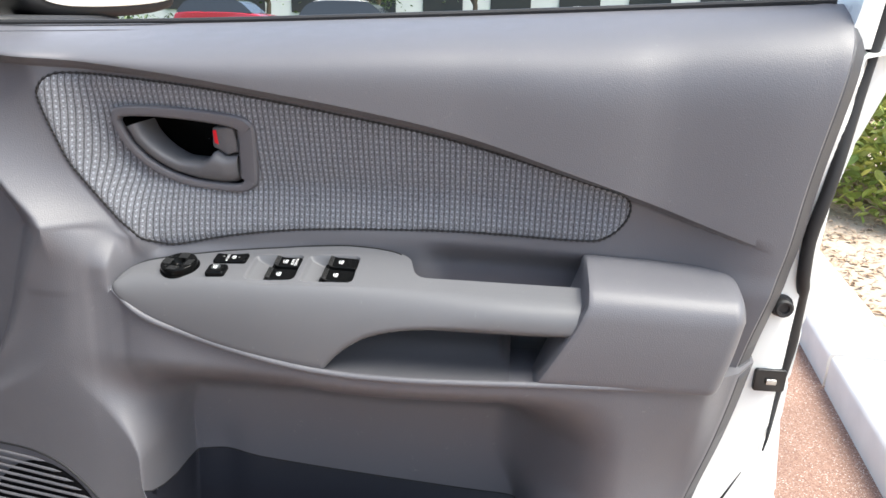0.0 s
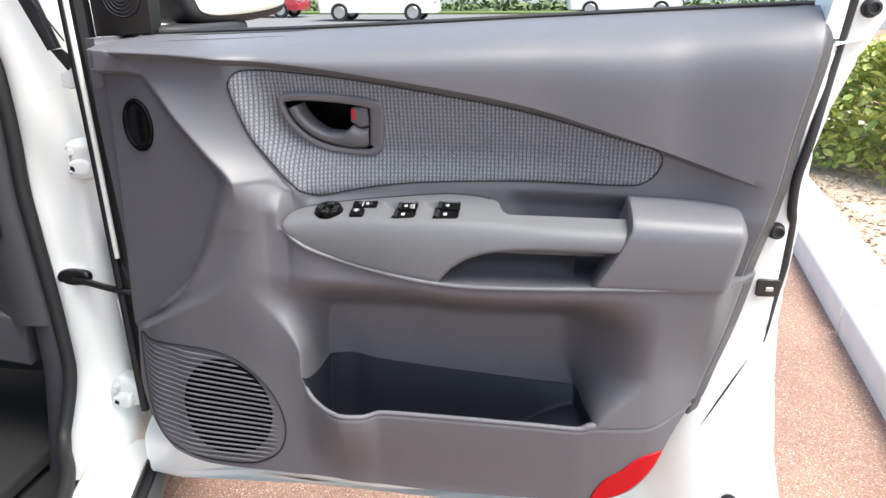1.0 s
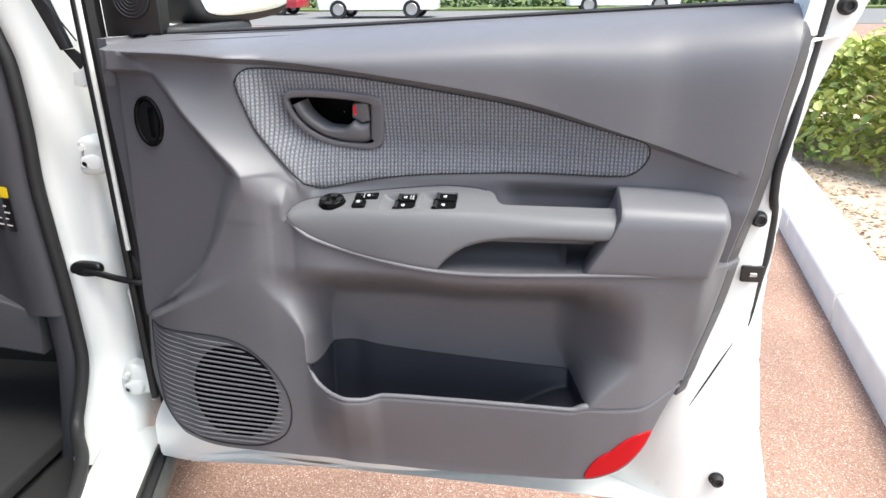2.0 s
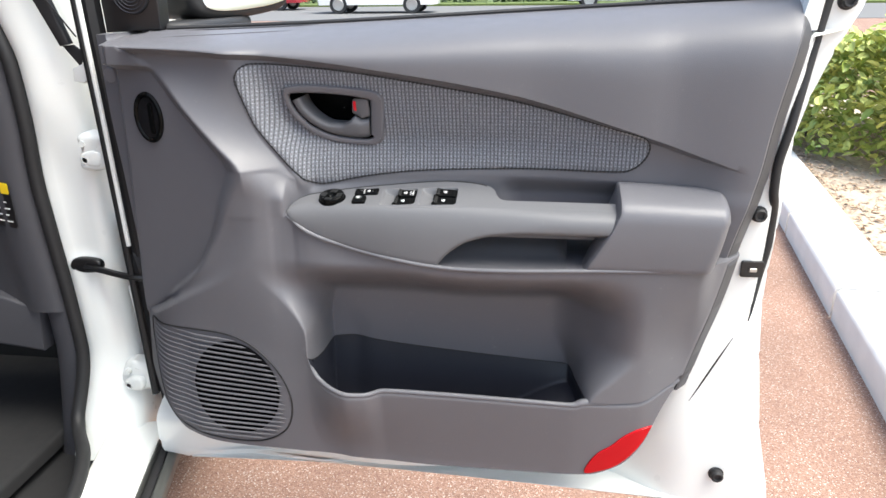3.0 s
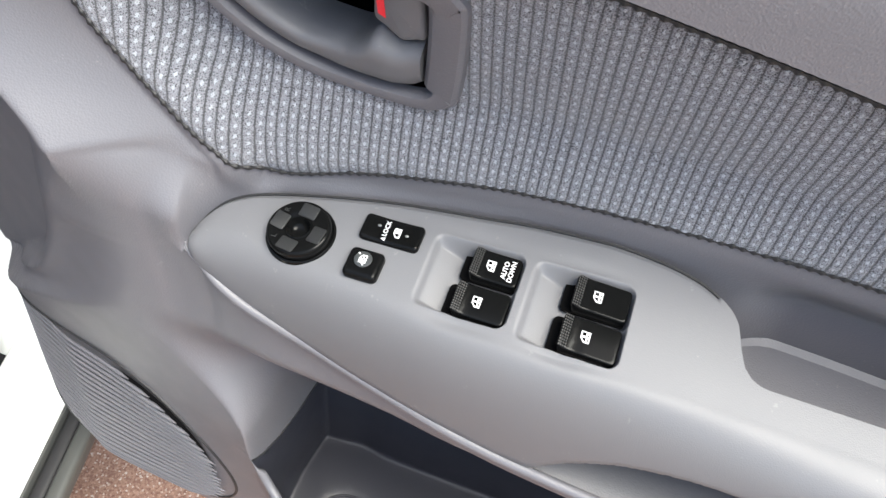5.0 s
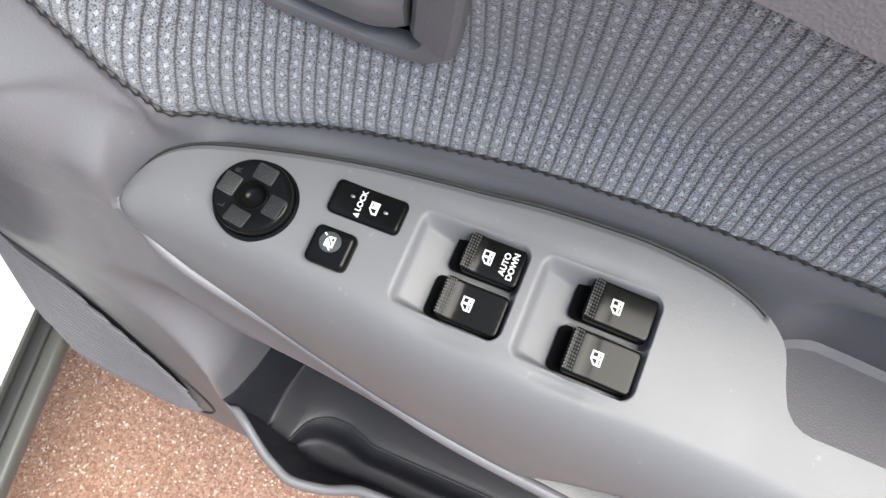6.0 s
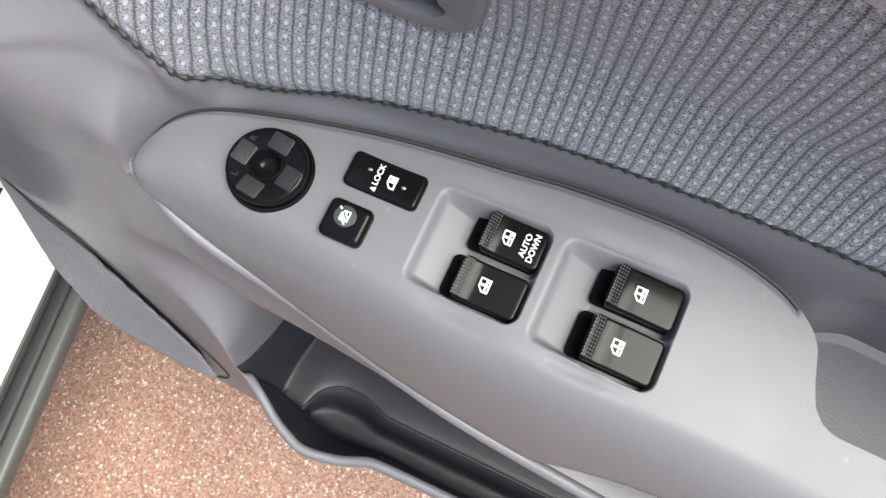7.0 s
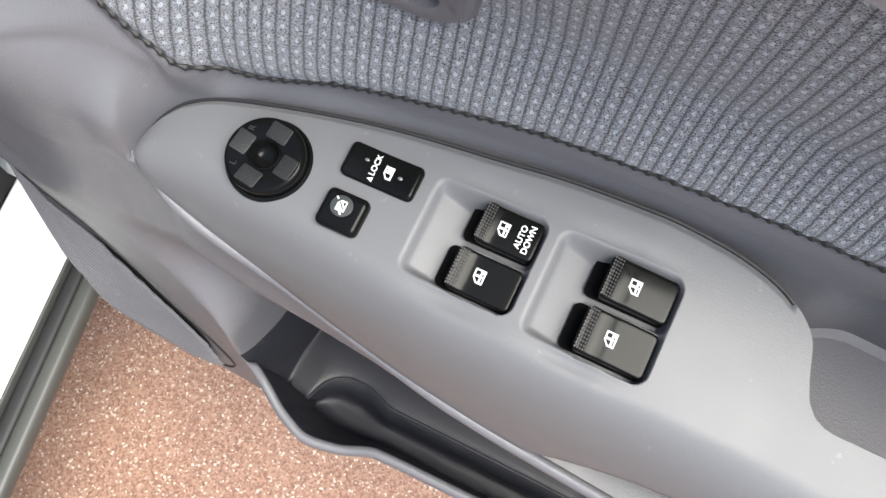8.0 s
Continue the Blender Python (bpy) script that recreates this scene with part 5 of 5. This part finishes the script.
# unseen rest of the cabin: roof, far side, rear, added to block sky light
sky_block_roof = [(-2.3, -3.2), (-0.80, -3.2), (-0.86, -0.6), (-1.02, 0.2), (-2.2, 0.3)]
part("roof", make_mesh("roof", *slab(np.array(sky_block_roof), 0.05, 0.02, lambda a, b, h: (a, b, 1.62 + h)), M_WHITE, sharp=30), body, "unseen white car roof, added to block the sky")
part("far_side", make_mesh("far_side", *slab(np.array([(-3.2, 0.3), (0.4, 0.3), (0.4, 1.62), (-3.2, 1.62)]), 0.05, 0.01, lambda a, b, h: (-2.3 - h, a, b)), M_KICK, sharp=30), body)
part("rear_side", make_mesh("rear_side", *slab(np.array([(-3.2, 0.35), (-1.35, 0.35), (-1.30, 1.1), (-1.42, 1.62), (-3.2, 1.62)]), 0.06, 0.01, lambda a, b, h: (-0.62 - h, a, b)), M_WHITE, sharp=30), body, "unseen white rear side of the car, added to block light")
# sill: white rocker, black seal, grey step strip
d = Vector((0.25, -1.0, 0)).normalized()
nrm = Vector((1.0, 0.25, 0)).normalized()
P0 = Vector((-0.627, -0.03, 0))


def strip(name, w0, w1, z0, z1, mat, label="", l0=-0.09, l1=0.75):
    ring = round_rect(w0, w1, z0, z1, min(w1 - w0, z1 - z0) * 0.3, 4)
    secs = [[tuple(P0 + d * l + nrm * a + Vector((0, 0, b))) for a, b in ring] for l in np.linspace(l0, l1, 12)]
    part(name, make_mesh(name, *loft(secs), mat, sharp=40), body, label)


strip("rocker", -0.118, -0.010, 0.31, 0.355, M_WHITE, "white painted door sill", -0.15)
strip("sill_base", -0.155, -0.075, 0.19, 0.315, M_RUBBER)
M_MOULD = material("grey_moulding", (0.055, 0.057, 0.053), 0.45)
strip("sill_edge", -0.010, -0.0065, 0.325, 0.354, M_MOULD)
strip("sill_seal", -0.0065, 0.013, 0.315, 0.3465, M_RUBBER, "black rubber sill seal")
strip("scuff_plate", -0.38, -0.122, 0.20, 0.335, M_KICK, "dark grey plastic scuff plate", 0.07)

strip("sill_strip", 0.013, 0.033, 0.325, 0.349, M_MOULD, "grey plastic sill moulding")

# ---- ground and garden ----
def paving_material():
    m = material("red_exposed_aggregate", (0.20, 0.10, 0.07), 0.85, vary=0.3, scale=25)
    t = m.node_tree
    b = t.nodes["Principled BSDF"]
    co = t.nodes.new("ShaderNodeTexCoord")
    v1 = t.nodes.new("ShaderNodeTexVoronoi")
    v1.inputs["Scale"].default_value = 330
    t.links.new(co.outputs["Object"], v1.inputs["Vector"])
    r1 = t.nodes.new("ShaderNodeValToRGB")
    r1.color_ramp.elements[0].color, r1.color_ramp.elements[1].color = (0.22, 0.115, 0.08, 1), (0.37, 0.245, 0.185, 1)
    e = r1.color_ramp.elements.new(0.9)
    e.color = (0.42, 0.26, 0.19, 1)
    e = r1.color_ramp.elements.new(0.93)
    e.color = (0.66, 0.58, 0.50, 1)
    sepc = t.nodes.new("ShaderNodeSeparateColor")
    t.links.new(v1.outputs["Color"], sepc.inputs["Color"])
    t.links.new(sepc.outputs["Red"], r1.inputs["Fac"])
    n = t.nodes.new("ShaderNodeTexNoise")
    n.inputs["Scale"].default_value, n.inputs["Detail"].default_value = 3, 6
    t.links.new(co.outputs["Object"], n.inputs["Vector"])
    mix = t.nodes.new("ShaderNodeMix")
    mix.data_type, mix.blend_type = "RGBA", "MULTIPLY"
    mix.inputs["Factor"].default_value = 0.5
    t.links.new(r1.outputs["Color"], mix.inputs["A"])
    t.links.new(n.outputs["Fac"], mix.inputs["B"])
    t.links.new(mix.outputs["Result"], b.inputs["Base Color"])
    bump = t.nodes.new("ShaderNodeBump")
    bump.inputs["Strength"].default_value, bump.inputs["Distance"].default_value = 0.6, 0.002
    t.links.new(v1.outputs["Distance"], bump.inputs["Height"])
    t.links.new(bump.outputs["Normal"], b.inputs["Normal"])
    return m


M_PAVE = paving_material()
gx, gy = np.meshgrid(np.concatenate([[-600, -60], np.linspace(-8, 8, 30), [60, 600]]), np.concatenate([[-600, -60], np.linspace(-4, 20, 30), [60, 600]]), indexing="ij")
me = make_mesh("ground", [(a, b, 0.0) for a, b in zip(gx.ravel(), gy.ravel())], grid_faces(*gx.shape), M_PAVE, smooth=False)
tagged(new("ground", me), "red-brown paving with pale aggregate flecks", "ground", kind="structure")
M_ROAD = material("grey_asphalt", (0.14, 0.14, 0.14), 0.9, vary=0.2, scale=20)
tagged(new("road", make_mesh("road", *slab(np.array([(-120, 20.5), (120, 20.5), (120, 31), (-120, 31)]), 0.012, 0.004, lambda a, b, h: (a, b, h)), M_ROAD, smooth=False)), "grey asphalt road beyond the paving", "road", kind="structure")
M_GRASS = material("dry_grass", (0.10, 0.14, 0.04), 0.95, vary=0.4, scale=8)
tagged(new("verge", make_mesh("verge", *slab(np.array([(-120, 31.1), (120, 31.1), (120, 140), (-120, 140)]), 0.10, 0.02, lambda a, b, h: (a, b, h)), M_GRASS, smooth=False)), "mown grass verge beyond the road", "grass", kind="structure")

# kerb of separate stones
KERB_X = lambda y: 1.062 + 0.1424 * (y - 0.937)
M_KERB = material("pale_concrete", (0.74, 0.72, 0.68), 0.85, vary=0.12, scale=9, grain=0.5, grain_scale=400)
kerb = thing("kerb", (1.1, 1.5, 0), "pale concrete kerb beside the garden bed", "kerb", kind="structure")
kv, kf = slab(round_rect(0.0, 0.255, -0.05, 0.12, 0.022, 4), 0.91, 0.006, lambda a, b, h: (a, h, b))
kme = make_mesh("kerb_stone", kv, kf, M_KERB, sharp=30)
for k in range(9):
    st = new("kerb_stone", kme)
    y0 = -2.2 + 0.918 * k
    st.matrix_world = pose(KERB_X(y0), y0, 0, 0, 0, -8.1)
    under(st, kerb)
bed = [(KERB_X(-3) + 0.25, -3), (KERB_X(6) + 0.25, 6), (9, 6.5), (9, -3)]
M_MULCH = material("straw_mulch", (0.42, 0.34, 0.26), 0.95, vary=0.5, scale=60, grain=1.0, grain_scale=120)
tagged(new("garden_bed", make_mesh("garden_bed", *slab(np.array(bed), 0.09, 0.01, lambda a, b, h: (a, b, h)), M_MULCH, smooth=False)), "garden bed covered with dry leaf mulch", "garden bed", kind="structure")
# dry leaves and chips on the bed
rng = np.random.default_rng(5)
lv, lf = [], []
for k in range(2600):
    y = rng.uniform(0.6, 4.6)
    x = KERB_X(y) + 0.26 + rng.uniform(0, 1) ** 1.5 * 1.6
    a, l, w, tilt = rng.uniform(0, 6.3), rng.uniform(0.015, 0.05), rng.uniform(0.006, 0.018), rng.uniform(0.0, 0.02)
    c, sn = math.cos(a), math.sin(a)
    n = len(lv)
    for u, v2, hh in ((-l / 2, 0, 0), (0, -w, tilt), (l / 2, 0, tilt * 0.5), (0, w, tilt)):
        lv.append((x + u * c - v2 * sn, y + u * sn + v2 * c, 0.093 + hh))
    lf.append((n, n + 1, n + 2, n + 3))
M_LITTER = material("dry_leaves", (0.42, 0.31, 0.22), 0.9, vary=0.6, scale=40)
tagged(new("leaf_litter", make_mesh("leaf_litter", lv, lf, M_LITTER, smooth=False)), "dry brown leaf litter on the garden bed", "leaf litter", kind="stuff")


def leaf_material(name, dark, light):
    m = material(name, dark, 0.5, vary=0.2)
    t = m.node_tree
    b = t.nodes["Principled BSDF"]
    g = t.nodes.new("ShaderNodeNewGeometry")
    mix = t.nodes.new("ShaderNodeMix")
    mix.data_type = "RGBA"
    mix.inputs["A"].default_value, mix.inputs["B"].default_value = (*dark, 1), (*light, 1)
    t.links.new(g.outputs["Random Per Island"], mix.inputs["Factor"])
    t.links.new(mix.outputs["Result"], b.inputs["Base Color"])
    return m


M_LEAF = leaf_material("hedge_leaves", (0.20, 0.28, 0.05), (0.58, 0.60, 0.17))
M_TREE = leaf_material("tree_leaves", (0.03, 0.06, 0.02), (0.10, 0.15, 0.05))
M_BARK = material("bark", (0.09, 0.07, 0.05), 0.9, vary=0.3, scale=30)


def leaves(points, size, seed):
    """Folded oval leaves at the given places."""
    r = np.random.default_rng(seed)
    v, f = [], []
    for p in points:
        s = size * r.uniform(0.6, 1.3)
        q = Euler((r.uniform(-0.9, 0.9), r.uniform(-0.9, 0.9), r.uniform(0, 6.28))).to_matrix()
        n = len(v)
        for a, b, h in ((-0.5, 0, 0), (-0.2, -0.28, 0.06), (0.22, -0.24, 0.06), (0.55, 0, -0.05), (0.22, 0.24, 0.06), (-0.2, 0.28, 0.06)):
            v.append(tuple(Vector(p) + q @ Vector((a * s, b * s, h * s))))
        f += [(n, n + 1, n + 2, n + 3), (n, n + 3, n + 4, n + 5)]
    return v, f


r = np.random.default_rng(3)
pts = []
for k in range(34000):
    x, y = r.uniform(1.75, 5.2), r.uniform(2.85, 4.9)
    front = 3.45 - 0.6 * float(sm(1.8, 2.15, x)) + 0.10 * noise.noise((x * 3.1, 7.0, 0))
    if y < front:
        continue
    edge_in = min(1.0, (x - 1.72) / 0.28 + 0.25, (y - front) / 0.25 + 0.35, (4.95 - y) / 0.25)
    top = (0.64 + 0.10 * noise.noise((x * 2.2, y * 2.2, 0))) * max(0.2, edge_in) ** 0.5 + 0.09
    z = top - 0.02 + r.normal(0, 0.045) if r.random() < 0.55 else r.uniform(0.12, top)
    if r.random() > 0.55 and (x - 1.75) > 0.3 and y - front > 0.3:
        continue
    pts.append((x + 0.06 * noise.noise((x * 6, y * 6, z * 6)), y, z))
hedge = thing("hedge", (2.6, 4.1, 0.09), "bright yellow-green clipped hedge in a mulched bed", "hedge")
part("foliage", make_mesh("foliage", *leaves(pts, 0.068, 4), M_LEAF, smooth=False), hedge)
for k in range(16):
    x, y = r.uniform(1.95, 5.0), r.uniform(3.65, 4.7)
    v2, f2 = tube([(x, y, 0.05), (x + r.uniform(-0.05, 0.05), y + r.uniform(-0.05, 0.05), 0.3), (x + r.uniform(-0.15, 0.15), y + r.uniform(-0.12, 0.12), 0.55)], [0.012, 0.009, 0.004], 6)
    part("stem", make_mesh("stem", v2, f2, M_BARK), hedge)


# ---- far side of the road: cars, trees, a building ----
M_CARGLASS = material("car_glass", (0.03, 0.035, 0.04), 0.08)
M_ALLOY = material("alloy_rim", (0.5, 0.5, 0.5), 0.3, metal=0.9)


def far_car(x, y, paint, label, flip=False):
    """A hatchback: body with wheel arches, glass house, wheels."""
    s = -1 if flip else 1
    root = thing("parked_car", (x, y, 0), label, "car", group="cars on the road")
    prof = smooth_line([(-2.1, 0.30), (-2.15, 0.62), (-2.05, 0.88), (-1.2, 0.96), (0.0, 0.97), (1.1, 0.93), (1.9, 0.78), (2.12, 0.55), (2.1, 0.30)], 40)
    rings = []
    for w in (-0.88, -0.86, -0.6, 0, 0.6, 0.86, 0.88):
        k = 1 - 0.05 * (abs(w) > 0.7) - 0.03 * (abs(w) > 0.87)
        rings.append([(x + s * px * k, y + w, 0.3 + (pz - 0.3) * (k if abs(w) > 0.7 else 1)) for px, pz in prof])
    part("body", make_mesh("body", *loft(rings), paint, sharp=40), root)
    roof = smooth_line([(-1.95, 0.90), (-1.6, 1.30), (-1.0, 1.45), (0.0, 1.46), (0.5, 1.38), (1.15, 0.93)], 24)
    rings = [[(x + s * px, y + w * (1 - 0.25 * (pz - 0.9)), pz) for px, pz in roof] for w in (-0.8, -0.78, 0, 0.78, 0.8)]
    part("glass_house", make_mesh("glass_house", *loft(rings), M_CARGLASS, sharp=40), root, "dark car windows")
    rings = [[(x + s * px, y + w, pz + 0.012) for px, pz in roof[5:17]] + [(x + s * px, y + w, pz - 0.02) for px, pz in roof[16:4:-1]] for w in (-0.70, 0.70)]
    part("roof", make_mesh("roof", *loft(rings), paint), root)
    for px in (-1.3, 1.3):
        for w in (-0.80, 0.80):
            ring = [(0.20, -0.09), (0.30, -0.1), (0.315, -0.06), (0.315, 0.06), (0.30, 0.1), (0.2, 0.09)]
            wv = [(x + s * px + rr * math.cos(q), y + w + ww, 0.315 + rr * math.sin(q)) for q in np.linspace(0, 2 * math.pi, 28, endpoint=False) for rr, ww in ring]
            wh = part("wheel", make_mesh("wheel", wv, grid_faces(28, 6) + [(27 * 6 + k, 27 * 6 + k + 1, k + 1, k) for k in range(5)], M_RUBBER), root, "black tyre")
            yy = y + w + math.copysign(0.085, w)
            part("rim", make_mesh("rim", *loft([[(x + s * px + rr * math.cos(q), yy + dd, 0.315 + rr * math.sin(q)) for q in np.linspace(0, 2 * math.pi, 20, endpoint=False)] for rr, dd in ((0.205, 0), (0.19, math.copysign(0.012, w)), (0.05, math.copysign(0.004, w)))]), M_ALLOY), wh)
    for w in (-0.62, 0.62):
        part("headlight", make_mesh("headlight", *slab(oval(w + y, 0.66, 0.16, 0.07, 20), 0.06, 0.01, lambda a, b, h: (x + s * (2.02 + h), a, b)), M_ALLOY), root)
    return root


M_CARWHITE = material("white_paint_far", (0.8, 0.8, 0.79), 0.25, vary=0.02, coat=0.6)
M_CARRED = material("red_paint_far", (0.30, 0.012, 0.025), 0.25, vary=0.05, coat=0.6)
far_car(-5.45, 25.4, M_CARWHITE, "white hatchback on the road beyond the paving")
far_car(3.4, 28.6, M_CARWHITE, "white hatchback on the far lane of the road")
far_car(-11.2, 28.3, M_CARRED, "dark red hatchback on the far lane of the road")


def tree(x, y, hgt, seed):
    r = np.random.default_rng(seed)
    root = thing("tree", (x, y, 0.1), "leafy green roadside tree with a grey-brown trunk", "tree", group="trees beyond the road")
    tv, tf = tube([(x, y, 0.05), (x + 0.1, y, hgt * 0.3), (x + r.uniform(-0.3, 0.3), y, hgt * 0.6)], [0.16, 0.12, 0.05], 8)
    tips = []
    for k in range(9):
        a, up = r.uniform(0, 6.28), r.uniform(0.35, 0.6) * hgt
        tip = (x + math.cos(a) * r.uniform(0.6, 1.7), y + math.sin(a) * r.uniform(0.6, 1.7), up + r.uniform(0.4, 1.6))
        v2, f2 = tube([(x + 0.08, y, up * 0.8), tuple((Vector((x, y, up)) + Vector(tip)) / 2), tip], [0.06, 0.04, 0.015], 6)
        tf += [tuple(j + len(tv) for j in q) for q in f2]
        tv += v2
        tips.append(tip)
    part("trunk", make_mesh("trunk", tv, tf, M_BARK), root)
    pts = []
    for t in tips:
        for k in range(170):
            g = r.normal(0, 0.55, 3)
            pts.append((t[0] + g[0], t[1] + g[1], max(0.5, t[2] + g[2] * 0.8)))
    part("crown", make_mesh("crown", *leaves(pts, 0.22, seed + 9), M_TREE, smooth=False), root)


for k, (x, y, h2) in enumerate(((-13, 38, 4.5), (-7.5, 40, 4.0), (-2.0, 37, 4.8), (12, 36, 4.2), (18, 39, 4.6), (26, 34, 4.0), (-22, 37, 5))):
    tree(x, y, h2, 20 + k)
# low planting along the verge
pts = [(r.uniform(-40, 45), 33.5 + r.normal(0, 0.5), 0.1 + abs(r.normal(0, 0.3))) for _ in range(5000)]
tagged(new("verge_planting", make_mesh("verge_planting", *leaves(pts, 0.3, 77), M_TREE, smooth=False)), "low green shrubs along the verge", "shrubs", kind="stuff")
house_t = thing("office_building", (8, 52, 0.1), "long pale grey building beyond the trees", "building")
M_WALL = material("pale_render", (0.55, 0.56, 0.56), 0.85, vary=0.08, scale=1.0)
part("wall", make_mesh("wall", *slab(np.array([(-34, 48), (42, 48), (42, 60), (-34, 60)]), 5.6, 0.05, lambda a, b, h: (a, b, 0.05 + h)), M_WALL, smooth=False), house_t)
part("roof", make_mesh("roof", *slab(np.array([(-34.5, 47.5), (42.5, 47.5), (42.5, 60.5), (-34.5, 60.5)]), 0.4, 0.05, lambda a, b, h: (a, b, 5.65 + h)), M_KICK, smooth=False), house_t)
wme = make_mesh("window", *slab(np.array(round_rect(-1.3, 1.3, 0.9, 2.5, 0.02, 2)), 0.08, 0.02, lambda a, b, h: (a, -h, b)), M_CARGLASS, smooth=False)
for k in range(17):
    for st in (0, 2.7):
        w = new("window", wme)
        w.location = (-31 + 4.4 * k, 47.99, st)
        bpy.context.view_layer.update()
        under(w, house_t)
